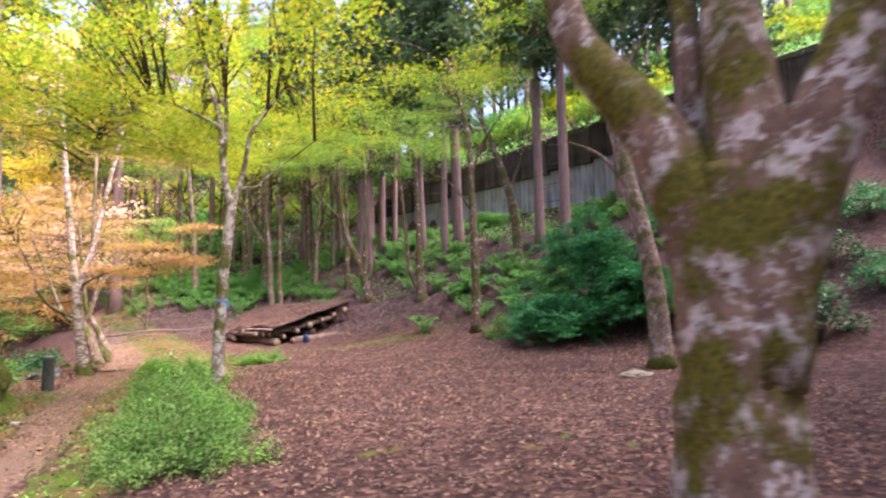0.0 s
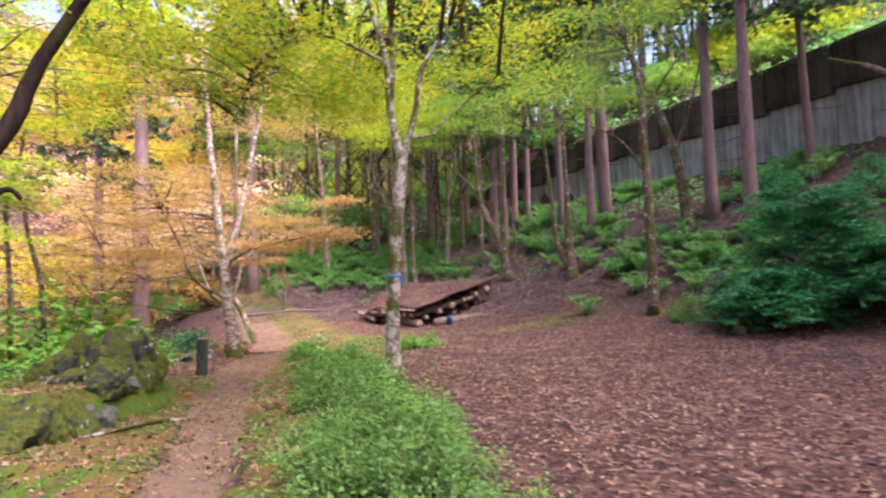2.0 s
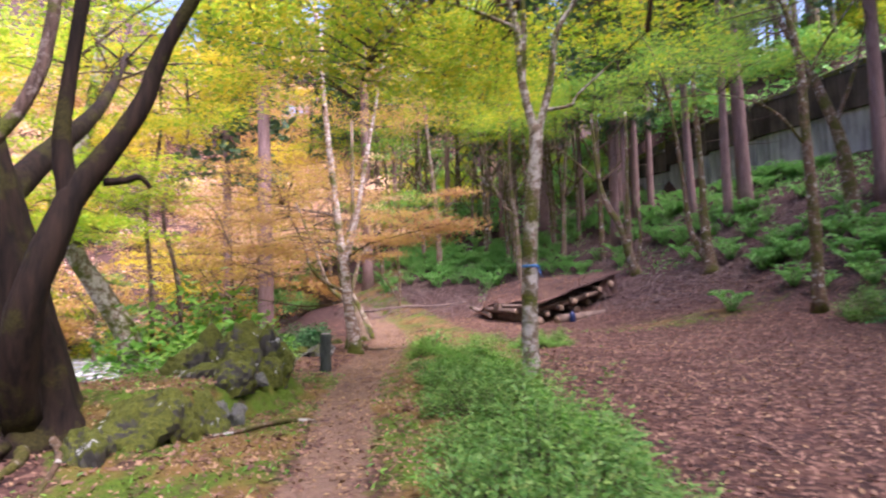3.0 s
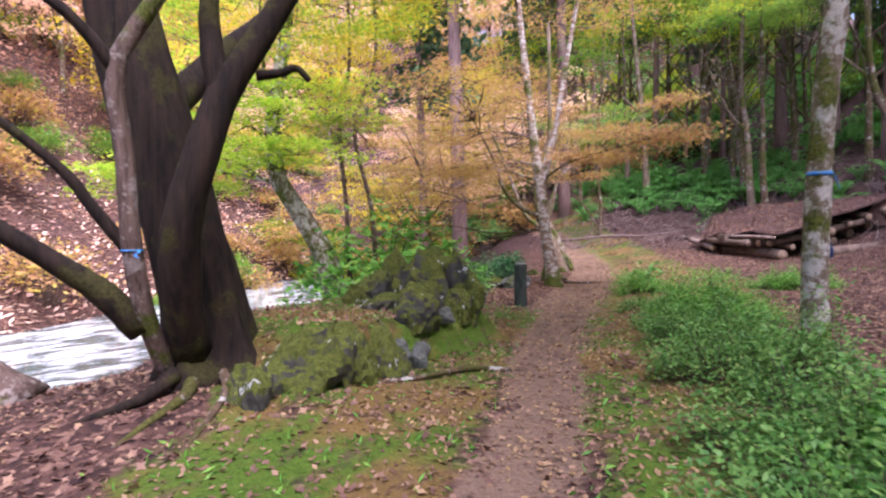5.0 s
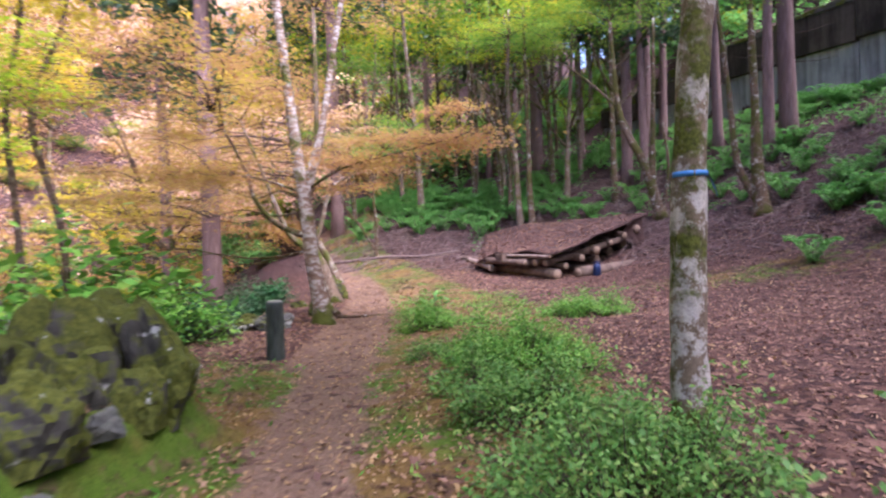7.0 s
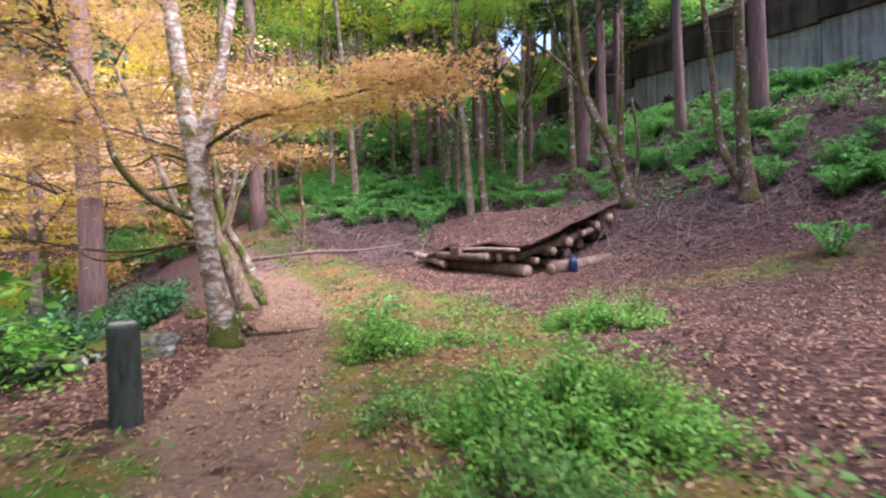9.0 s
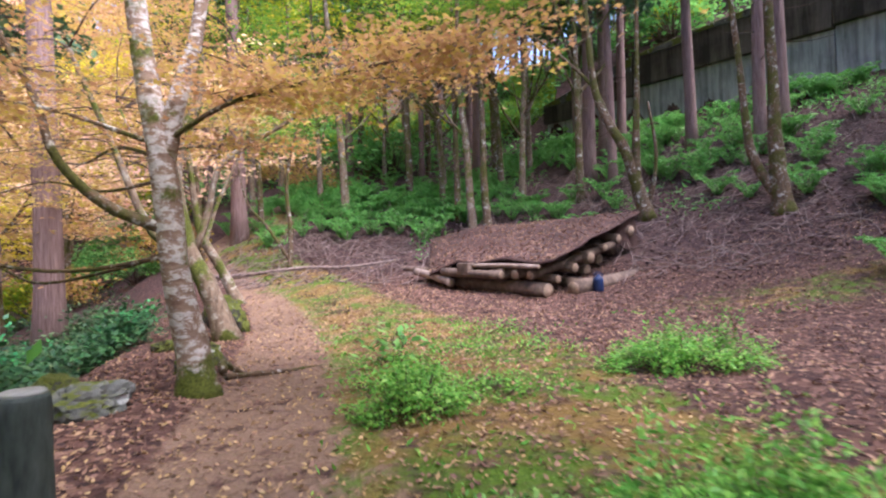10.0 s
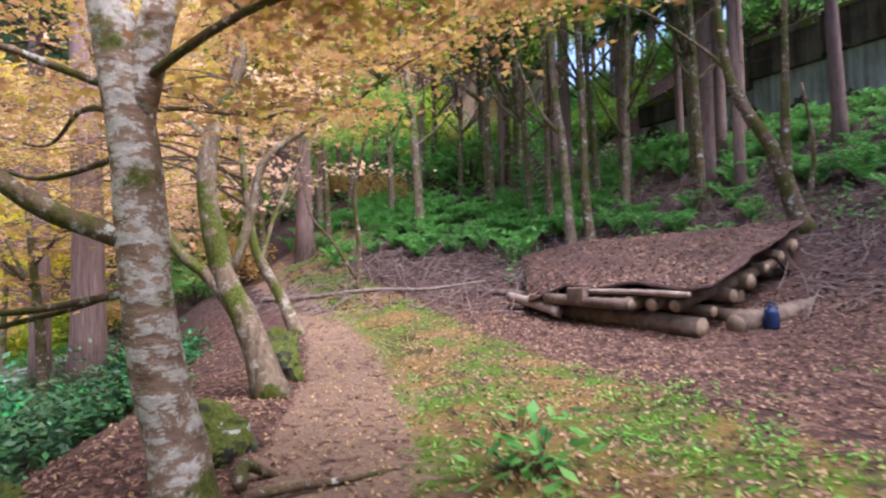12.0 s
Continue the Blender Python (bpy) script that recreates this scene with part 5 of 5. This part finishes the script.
for i, (x, y, a, b, c) in enumerate([(-8.25, 8.85, 0.4, 0.36, 0.4), (-8.0, 9.2, 0.3, 0.3, 0.4), (-8.65, 9.35, 0.45, 0.4, 0.46), (-7.92, 8.3, 0.22, 0.26, 0.24), (-8.5, 8.4, 0.3, 0.26, 0.2), (-7.72, 7.75, 0.28, 0.3, 0.32), (-8.9, 8.7, 0.45, 0.4, 0.3), (-8.1, 8.6, 0.2, 0.2, 0.3), (-7.86, 8.95, 0.2, 0.2, 0.22),
                                     (-7.72, 7.3, 0.28, 0.34, 0.34), (-7.74, 6.85, 0.28, 0.34, 0.32), (-9.2, 9.3, 0.55, 0.5, 0.4), (-7.8, 6.45, 0.26, 0.28, 0.28), (-9.0, 10.0, 0.4, 0.36, 0.3)]):
    stone(x + 0.84, y - 0.53, (a, b, c * 1.3), 10 + i, STONE_MOSSY, "dark mossy boulder of the low stone edging", -0.1, "boulder", i * 50, "boulders by the great tree")
for i, (x, y, a, b, c) in enumerate([(-7.66, 8.12, 0.14, 0.11, 0.18), (-7.5, 7.92, 0.1, 0.07, 0.15), (-7.72, 7.3, 0.12, 0.1, 0.12), (-7.7, 7.85, 0.13, 0.1, 0.13), (-7.75, 8.6, 0.13, 0.12, 0.12)]):
    stone(x + 0.78, y - 0.5, (a, b, c), 30 + i, STONE_BARE, "bare grey stone in the mossy edging", 0.04, "stone", i * 70, "grey stones by the boulders")
for i, (x, y, a, b, c) in enumerate([(-10.0, 15.2, 0.3, 0.26, 0.28), (-9.75, 14.75, 0.2, 0.16, 0.16), (-10.9, 15.9, 0.2, 0.16, 0.14), (-10.9, 17.4, 0.3, 0.3, 0.34), (-11.3, 17.9, 0.36, 0.3, 0.36), (-11.8, 18.6, 0.34, 0.3, 0.34), (-12.2, 19.3, 0.3, 0.26, 0.3),
                                     (-10.6, 14.0, 0.26, 0.2, 0.16), (-10.1, 13.2, 0.28, 0.2, 0.14)]):
    stone(x, y, (a, b, c), 50 + i, STONE_MOSSY, "mossy stone lining the path's lower side", 0.0, "stone", i * 40, "stones lining the path")
rg = np.random.default_rng(3)
for i in range(34):
    y = rg.uniform(6, 22)
    x = float(edge_x(y)) - rg.uniform(0.8, 7.5)
    s = rg.uniform(0.12, 0.4)
    stone(x, y, (s, s * rg.uniform(0.6, 1), s * rg.uniform(0.4, 0.8)), 100 + i, STONE_BARE if i % 2 else STONE_MOSSY, "river stone on the lower terrace", 0, "stone", rg.uniform(0, 360), "stones of the lower terrace")


# ---- shrubs ----
def shrub(name, x, y, rad, high, foliage, label, seed, n, size=0.05, shape=DIAMOND, flat=0.6, squash=1.0, turn=0.0, category="shrub", group=""):
    """A dome of shoots: woody stems from one base, each ending in a tuft of leaves."""
    rg = np.random.default_rng(seed)
    z = ground_z(x, y)
    root = thing(name, (x, y, z), label, category, group)
    shoots = max(30, n // 34)
    runs, cen, way = [], [], []
    ca, sa = math.cos(radians(turn)), math.sin(radians(turn))
    for _ in range(shoots):
        a, q = rg.random() * 6.283, rg.random() ** 0.55
        reach = 1 + 0.35 * noise.noise(Vector((math.cos(a) * 1.7, math.sin(a) * 1.7, seed)))
        px, py = math.cos(a) * q * rad * reach, math.sin(a) * q * rad * squash * reach
        px, py = px * ca - py * sa, px * sa + py * ca
        lump = max(0.25, 0.82 + 1.15 * noise.noise(Vector((px * 3.4 + seed, py * 3.4, 0))))
        top = high * math.sqrt(max(0.06, 1 - q * q)) * lump * (0.5 + 0.65 * rg.random())
        gz = ground_z(x + px, y + py) - z
        tip = np.array([px, py, gz + max(top, 0.06)])
        line = smooth_line([(px * 0.4, py * 0.4, gz * 0.4 - 0.03), (px * 0.75, py * 0.75, gz + max(top, 0.06) * 0.45), tip], 6)
        runs.append((line[:5], np.linspace(0.005, 0.002, 5)))
        k = n // shoots
        s = 1 - 0.55 * rg.random(k) ** 1.7
        i = np.minimum((s * 5).astype(int), 4)
        p = line[i] + (line[i + 1] - line[i]) * (s * 5 - i)[:, None]
        off = rg.normal(0, 1, (k, 3)) * (0.9 * size + 0.012)
        cen.append(p + off)
        way.append(off / (size + 0.012) + (line[-1] - line[-3]) / (np.linalg.norm(line[-1] - line[-3]) + 1e-6) * 0.9)
    part("stemwork", mesh_np("stemwork", *tubes(runs, 4)), TWIG, root)["kind"] = "stuff"
    part("foliage", mesh_np("foliage", *leaves(np.concatenate(cen), size, rg, flat, shape, np.concatenate(way))), foliage, root)
    return root


AZ = "low spreading azalea shrub with dull green leaves"
for i, (x, y, r, hgt, n, q) in enumerate([(-3.05, 5.95, 0.95, 0.6, 8000, 0.95), (-2.6, 5.2, 0.7, 0.48, 4200, 0.9), (-3.4, 7.25, 0.8, 0.55, 7000, 0.9), (-4.25, 8.6, 0.75, 0.5, 5600, 0.9), (-4.9, 9.6, 0.65, 0.4, 3600, 0.85), (-5.45, 10.35, 0.5, 0.28, 2000, 0.9),
                                         (-6.3, 11.6, 0.45, 0.2, 900, 0.8)]):
    shrub("azalea_bush", x, y, r, hgt, LEAF_AZALEA, AZ, 200 + i, int(n * 1.6), 0.036, DIAMOND, 0.6, q, 0, "shrub", "azaleas beside the path")
for i, (x, y, r, hgt, n, q) in enumerate([(-5.35, 11.3, 0.85, 0.48, 5200, 0.8), (-7.15, 13.35, 0.48, 0.4, 1500, 0.9), (-5.0, 14.65, 0.7, 0.3, 2600, 0.7), (-1.9, 5.35, 0.35, 0.12, 260, 0.8), (-3.05, 6.75, 0.6, 0.42, 2600, 0.9), (-7.4, 14.1, 0.5, 0.2, 480, 0.8), (-6.6, 13.8, 0.5, 0.15, 320, 0.8), (-6.6, 15.6, 0.8, 0.16, 260, 0.6), (-6.9, 16.8, 0.5, 0.16, 160, 0.7)]):
    shrub("azalea_bush", x, y, r, hgt, LEAF_FRESH, "low bright green shrub among fallen leaves", 220 + i, int(n * 2.2), 0.036, DIAMOND, 0.6, q, 0, "shrub", "green shrubs of the clearing")
shrub("broadleaf_seedling", -7.68, 14.95, 0.2, 0.3, LEAF_FERN, "small glossy broad-leaved seedling beside the path", 240, 120, 0.13, DIAMOND, 0.4, 1, 0, "seedling")


def spray_bush(x, y, rad, high, label, seed, arms=70):
    """A ragged evergreen: arching arms from several stems, each hung with flat sprays of needles."""
    rg = np.random.default_rng(seed)
    z = ground_z(x, y)
    root = thing("conifer_bush", (x, y, z), label, "bush", "blue-green bushes")
    runs, cen, way = [], [], []
    for k in range(arms):
        a, lift = rg.random() * 6.283, rg.random() ** 0.8
        d = np.array([math.cos(a), math.sin(a), 0.0])
        reach = rad * (1.05 - 0.6 * lift) * (0.55 + 0.6 * rg.random()) * (1 + 0.5 * noise.noise(Vector((d[0] * 1.5, d[1] * 1.5, lift * 3 + seed))))
        foot = np.array([rg.normal(0, 0.12), rg.normal(0, 0.12), high * lift * 0.62])
        tip = foot + d * reach + np.array([0, 0, 0.22 * high * rg.random() + 0.05])
        line = smooth_line([foot, (foot + tip) / 2 + np.array([0, 0, 0.25 * reach]), tip - np.array([0, 0, 0.12 * reach])], 9)
        runs.append((line, np.linspace(0.016, 0.004, 9)))
        side = np.array([-d[1], d[0], 0.0])
        for j in range(3, 9):
            for sg in (-1, 1):
                L = 0.2 + 0.28 * rg.random()
                w = side * sg * 0.8 + d * 0.7 + np.array([0, 0, rg.normal(-0.15, 0.2)])
                q = rg.random((22, 1))
                cen.append(line[j] + w * L * q + rg.normal(0, 1, (22, 3)) * (0.06, 0.06, 0.02))
                way.append(np.repeat(w[None], 22, 0) + side * rg.normal(0, 0.5, (22, 1)))
    for _ in range(5):
        tip = np.array([rg.normal(0, 0.15), rg.normal(0, 0.15), high * rg.uniform(0.6, 0.9)])
        runs.append((smooth_line([(tip[0] * 0.2, tip[1] * 0.2, -0.1), tip * 0.5, tip], 8), np.linspace(0.035, 0.01, 8)))
    part("stemwork", mesh_np("stemwork", *tubes(runs, 5)), TWIG, root)["kind"] = "stuff"
    part("foliage", mesh_np("foliage", *leaves(np.concatenate(cen), 0.11, rg, 0.5, LONG, np.concatenate(way))), LEAF_MOUND, root)


spray_bush(2.75, 15.0, 1.5, 1.5, "low spreading blue-green bush at the bank foot", 243, 80)
spray_bush(3.9, 15.6, 1.9, 3.6, "tall ragged blue-green bush at the bank foot", 241, 110)
spray_bush(4.9, 14.4, 1.6, 2.0, "blue-green bush at the bank foot", 244, 70)
shrub("mossy_mound", 1.5, 16.9, 0.8, 0.6, LEAF_AZALEA, "low mossy leafy mound at the bank foot", 245, 4000, 0.05, DIAMOND, 0.6, 0.8, 0, "mound")
for i, (x, y, r, hgt) in enumerate([(-10.4, 10.4, 0.8, 0.9), (-11.2, 9.4, 0.9, 1.0), (-11.4, 11.6, 1.0, 0.9), (-10.6, 12.4, 0.7, 0.6), (-12.6, 15.4, 0.9, 0.6), (-11.6, 14.2, 0.6, 0.5), (-13.6, 17.6, 1.0, 0.6), (-15.2, 15.2, 1.2, 0.7), (-12.2, 16.6, 0.6, 0.5)]):
    shrub("understorey_shrub", x, y, r, hgt, LEAF_FRESH if i < 2 else LEAF_DEEP, "loose green shrub below the path", 260 + i, 1300, 0.095, DIAMOND, 0.5, 0.9, 0, "shrub", "shrubs below the path")
rg = np.random.default_rng(17)
for i in range(26):
    y = rg.uniform(9.5, 22)
    x = float(edge_x(y)) - rg.uniform(0.9, 6.0)
    shrub("understorey_shrub", x, y, rg.uniform(0.5, 1.0), rg.uniform(0.4, 0.9), (LEAF_CEDAR, LEAF_DEEP, LEAF_MOUND)[i % 3], "loose leafy shrub on the lower terrace", 300 + i, 1000, 0.095, DIAMOND, 0.5, 0.9, 0, "shrub", "shrubs below the path")
for i, (x, y) in enumerate([(-9.7, 18.9), (-11.2, 20.9), (-10.3, 19.9), (-7.9, 15.9)]):
    shrub("bare_bush", x, y, 0.34, 0.26, LEAF_GOLD, "small nearly bare twiggy bush", 280 + i, 60, 0.04, DIAMOND, 0.6, 1, 0, "shrub", "bare bushes of the clearing")


# ---- ferns and brush on the bank ----
def fern(seed):
    rg = np.random.default_rng(seed)
    root = thing("fern", (0, 0, 0), "arching green fern on the leafy bank", "fern", "ferns of the bank")
    V, cen, lean, runs = [], [], [], []
    for k in range(11):
        a = k * 0.571 + rg.normal(0, 0.2)
        L = rg.uniform(0.4, 0.65)
        d = np.array([math.cos(a), math.sin(a), 0])
        s = np.linspace(0, 1, 8)
        mid = d * (0.75 * L * s)[:, None] + np.stack([0 * s, 0 * s, L * (1.7 * s - 1.0 * s**2)], 1)
        runs.append((mid, np.linspace(0.006, 0.002, 8)))
        side = np.array([-d[1], d[0], 0])
        for i in range(2, 30):
            t = i / 30
            p = d * (0.75 * L * t) + np.array([0, 0, L * (1.7 * t - 1.0 * t * t)])
            w = 0.15 * L * 2.2 * math.sin(min(1, t * 1.15) * 3.0) + 0.02
            for sg in (-1, 1):
                cen.append(p + side * sg * w * 0.5)
                lean.append(side * sg + d * 0.4)
    part("stalkwork", mesh_np("stalkwork", *tubes(runs, 4)), TWIG, root)["kind"] = "stuff"
    part("foliage", mesh_np("foliage", *leaves(np.array(cen), 0.105, rg, 0.6, LONG, np.array(lean))), LEAF_FERN, root)
    return root


FERNS = [fern(61), fern(62), fern(63)]
rg = np.random.default_rng(9)
spots = []
for cx, cy, sx, sy, n in ((-12.5, 28.8, 3.4, 2.6, 110), (-9.8, 29.3, 2.4, 2.6, 70), (-15.5, 32, 3.0, 3.0, 60), (-4.5, 27.0, 2.6, 1.6, 18), (-2.0, 31.0, 3.0, 1.6, 50), (3.0, 29.5, 2.4, 1.6, 40), (0.5, 21.5, 1.6, 1.6, 14), (6.0, 24.5, 2.0, 1.6, 30), (6.5, 15.5, 2.6, 2.6, 34), (3.0, 19.5, 2.0, 1.6, 26), (-6.5, 34, 2.5, 2.0, 30), (-8.0, 27.0, 1.6, 0.8, 10), (-1.0, 26.0, 3.0, 2.0, 26), (1.5, 23.5, 2.2, 1.5, 14), (4.5, 19.0, 2.0, 2.0, 16)):
    for _ in range(int(n * 0.86)):
        x, y = cx + rg.normal(0, sx * 0.6), cy + rg.normal(0, sy * 0.6)
        turn, k = rg.uniform(0, 360), rg.uniform(0.7, 1.45)
        if wall_gap(x, y) < -0.7 and height(x, y) > 0.5:
            spots.append((math.hypot(x + 6, y - 10), x, y, turn, k))
spots.sort()
for i, (_, x, y, turn, k) in enumerate(spots[:290]):
    spot(FERNS[i % 3], x, y, turn, k)


def stuff(name, me, material, label, category):
    return tagged(part(name, me, material), label, category, kind="stuff")


def scatter_points(n, xr, yr, keep, seed):
    rg = np.random.default_rng(seed)
    x, y = rg.uniform(*xr, n), rg.uniform(*yr, n)
    ok = rg.random(n) < keep(x, y)
    x, y = x[ok], y[ok]
    z = height(x, y) + relief(x, y) - 0.05 * path_mask(x, y)
    return np.stack([x, y, z], 1), rg


# the ferns farther up, as one growth
master = [ob for ob in FERNS[0].children if ob.name.startswith("foliage")][0].data
co = np.array([v.co[:] for v in master.vertices])
fc = np.array([p.vertices[:] for p in master.polygons])
V, F = [], []
for i, (_, x, y, turn, k) in enumerate(spots[290:]):
    c, q = math.cos(radians(turn)), math.sin(radians(turn))
    V.append(np.stack([co[:, 0] * c - co[:, 1] * q, co[:, 0] * q + co[:, 1] * c, co[:, 2]], 1) * k + (x, y, ground_z(x, y)))
    F.append(fc + i * len(co))
stuff("far_ferns", mesh_np("far_ferns", np.concatenate(V), np.concatenate(F)), LEAF_FERN, "green ferns covering the upper bank", "ferns")
pts, rg = scatter_points(2300, (-9.2, -4.4), (3.2, 9.2), lambda x, y: 0.75 - 0.5 * path_mask(x, y) - 0.35 * (moss_mask(x, y) > 0.4), 26)
stuff("large_fallen_leaves", mesh_np("large_fallen_leaves", *leaves(pts + (0, 0, 0.02), 0.062, rg, 0.5, LOBES3)), LITTER, "larger pinkish-brown leaves under the great tree", "leaf litter")
pts, rg = scatter_points(26000, (-24, -9.8), (8, 26), lambda x, y: 0.9 * step01((edge_x(y) - x - 0.5) / 1.5) * (noise_grid(x, y, 0.8) > 0.02), 27)
stuff("ground_cover", mesh_np("ground_cover", *leaves(pts + np.stack([0 * pts[:, 0], 0 * pts[:, 0], rg.uniform(0.03, 0.35, len(pts))], 1), 0.12, rg, 0.7, DIAMOND)), LEAF_CEDAR, "leafy dark green ground cover on the lower terrace", "ground cover")
pts, rg = scatter_points(60000, (-13.5, -3.0), (6, 24), lambda x, y: 0.75 * np.exp(-((x - np.interp(y, [7, 11, 15, 20, 24], [-5.3, -6.9, -8.0, -10.4, -14])) / 2.6) ** 2), 28)
stuff("dry_leaves", mesh_np("dry_leaves", *leaves(pts + (0, 0, 0.014), 0.042, rg, 0.45, DIAMOND)), LITTER_PALE, "dry pale yellow-brown leaves along the path", "leaf litter")
pts, rg = scatter_points(60000, (-30, 24), (24, 62), lambda x, y: 0.8 * np.where((wall_gap(x, y) > 0.7) | (y > 34), 1.0, 0.0) * (noise_grid(x, y, 0.45) > -0.12), 29)
stuff("hillside_cover", mesh_np("hillside_cover", *leaves(pts + np.stack([0 * pts[:, 0], 0 * pts[:, 0], rg.uniform(0.05, 0.7, len(pts))], 1), 0.26, rg, 0.8, DIAMOND)), LEAF_FERN, "bright green plants covering the upper hillside", "ground cover")
pts, rg = scatter_points(20000, (-18, 8), (23.5, 34), lambda x, y: 0.8 * (wall_gap(x, y) < -0.6) * (height(x, y) > 0.9) * (noise_grid(x, y, 0.5) > 0.12) * (noise_grid(x, y, 2.1) > -0.1), 30)
stuff("bank_plants", mesh_np("bank_plants", *leaves(pts + np.stack([0 * pts[:, 0], 0 * pts[:, 0], rg.uniform(0.03, 0.3, len(pts))], 1), 0.15, rg, 0.9, LONG)), LEAF_FERN, "green ferny plants in patches on the bank", "undergrowth")
pts, rg = scatter_points(90000, (-11, 5.5), (2.2, 22), lambda x, y: 0.9 - 0.78 * path_mask(x, y) - 0.25 * (moss_mask(x, y) > 0.4), 21)
stuff("fallen_leaves", mesh_np("fallen_leaves", *leaves(pts + (0, 0, 0.012), 0.046, rg, 0.5, DIAMOND)), LITTER, "brown and tan fallen leaves covering the clearing", "leaf litter")
# litter of the far bank, overexposed brightness painted into it
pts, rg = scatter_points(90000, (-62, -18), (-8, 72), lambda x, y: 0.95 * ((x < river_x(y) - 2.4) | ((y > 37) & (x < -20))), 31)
stuff("far_bank_leaves", mesh_np("far_bank_leaves", *leaves(pts + (0, 0, 0.03), 0.38, rg, 0.3, DIAMOND)), LITTER_PINK_GLARE, "pink fallen leaves covering the far river bank, paled for glare", "leaf litter")
pts, rg = scatter_points(9000, (-10, -2.5), (3, 18), lambda x, y: 0.5 * (moss_mask(x, y) > 0.35), 22)
stuff("grass", mesh_np("grass", *leaves(pts + (0, 0, 0.02), 0.07, rg, 1.3, LONG)), LEAF_FRESH, "short grass and moss tufts beside the path", "grass")
pts, rg = scatter_points(30000, (-16, 8), (20, 33), lambda x, y: 0.8 * (height(x, y) > 0.5), 23)
stuff("bank_litter", mesh_np("bank_litter", *leaves(pts + (0, 0, 0.02), 0.085, rg, 0.5, DIAMOND)), LITTER_DARK, "brown fallen leaves and debris on the bank", "leaf litter")
pts, rg = scatter_points(12000, (-12, 10), (24, 36), lambda x, y: 0.7 * step01((wall_gap(x, y) + 5) / 3) * (wall_gap(x, y) < -0.5), 24)
stuff("undergrowth", mesh_np("undergrowth", *leaves(pts + (0, 0, 0.15), 0.17, rg, 0.9, DIAMOND)), LEAF_FERN, "bright green undergrowth at the foot of the wall", "undergrowth")
pts, rg = scatter_points(4200, (-16, 8), (20.5, 31), lambda x, y: 0.6 * (height(x, y) > 0.45) * (height(x, y) < 4.5), 25)
runs = []
for p in pts:
    a, L = rg.random() * 3.14, rg.uniform(0.3, 1.1)
    d = np.array([math.cos(a), math.sin(a), 0]) * L / 2
    q = [p - d, p + rg.normal(0, 0.05, 3), p + d]
    rise = rg.uniform(0.15, 0.55) if rg.random() < 0.22 else 0.0
    q = [np.array([v[0], v[1], ground_z(v[0], v[1]) + 0.02 + 0.05 * rg.random() + rise * k / 2]) for k, v in enumerate(q)]
    runs.append((smooth_line(q, 5), np.linspace(rg.uniform(0.006, 0.015), 0.004, 5)))
stuff("brushwood", mesh_np("brushwood", *tubes(runs, 5)), STICK, "grey fallen twigs and brushwood on the bank", "brushwood")

# long fallen branch along the bank foot
line = np.array([(x, y, ground_z(x, y) + 0.07) for x, y in ((-15.5, 23.7), (-14.2, 23.5), (-12.5, 23.55), (-11.2, 23.5), (-9.9, 23.75))])
tagged(part("fallen_branch", mesh_np("fallen_branch", *tubes([(smooth_line(line, 14), np.linspace(0.06, 0.025, 14))], 8, 0.15, np.random.default_rng(4)), True), STICK), "long grey fallen branch at the bank foot", "branch")


# ---- surface roots ----
def root_run(points, r0, r1, label, material=BARK_THIN):
    line = np.array([(x, y, ground_z(x, y) + dz) for x, y, dz in points])
    line = smooth_line(line, 16)
    tagged(part("surface_root", mesh_np("surface_root", *tubes([(line - (0, 0, 0.3 * r0), np.linspace(r0 * 0.75, r1 * 0.6, 16))], 9, 0.35, np.random.default_rng(len(points))), True), material), label, "root", "roots beside the path")


root_run([(-6.05, 7.95, 0.02), (-6.25, 7.6, 0.05), (-6.4, 7.15, 0.04), (-6.7, 6.85, 0.0)], 0.04, 0.03, "gnarled root crossing the mossy ground", BARK_THIN)
root_run([(-6.45, 7.6, 0.0), (-6.8, 7.5, 0.04), (-7.1, 7.3, 0.0)], 0.035, 0.025, "short gnarled root in the moss", BARK_THIN)
root_run([(-7.6, 5.75, 0.1), (-7.3, 5.6, 0.05), (-7.12, 5.3, 0.03), (-6.95, 4.85, -0.02)], 0.09, 0.03, "thick root spreading from the great tree")
root_run([(-7.5, 5.95, 0.1), (-7.2, 5.85, 0.04), (-6.9, 5.6, 0.03), (-6.5, 5.15, -0.01)], 0.06, 0.03, "thin moss-covered root spreading from the great tree", BARK_THIN)
root_run([(-7.5, 5.6, 0.15), (-7.45, 5.3, 0.06), (-7.6, 4.9, 0.0)], 0.09, 0.04, "root at the foot of the great tree, darkened as if backlit", BARK_BACKLIT)
root_run([(-7.05, 6.2, -0.02), (-6.92, 6.5, 0.06), (-6.86, 6.95, 0.0)], 0.13, 0.09, "thick mossy root below the ledge", BARK_THIN)
root_run([(-9.1, 14.3, 0.1), (-8.95, 14.6, 0.06), (-8.75, 14.75, 0.04), (-8.45, 15.1, 0.0)], 0.042, 0.025, "root across the edge of the path")
root_run([(-9.15, 14.35, 0.15), (-9.3, 14.6, 0.16), (-9.25, 14.85, 0.0)], 0.06, 0.05, "stubby root by the banded trunk")
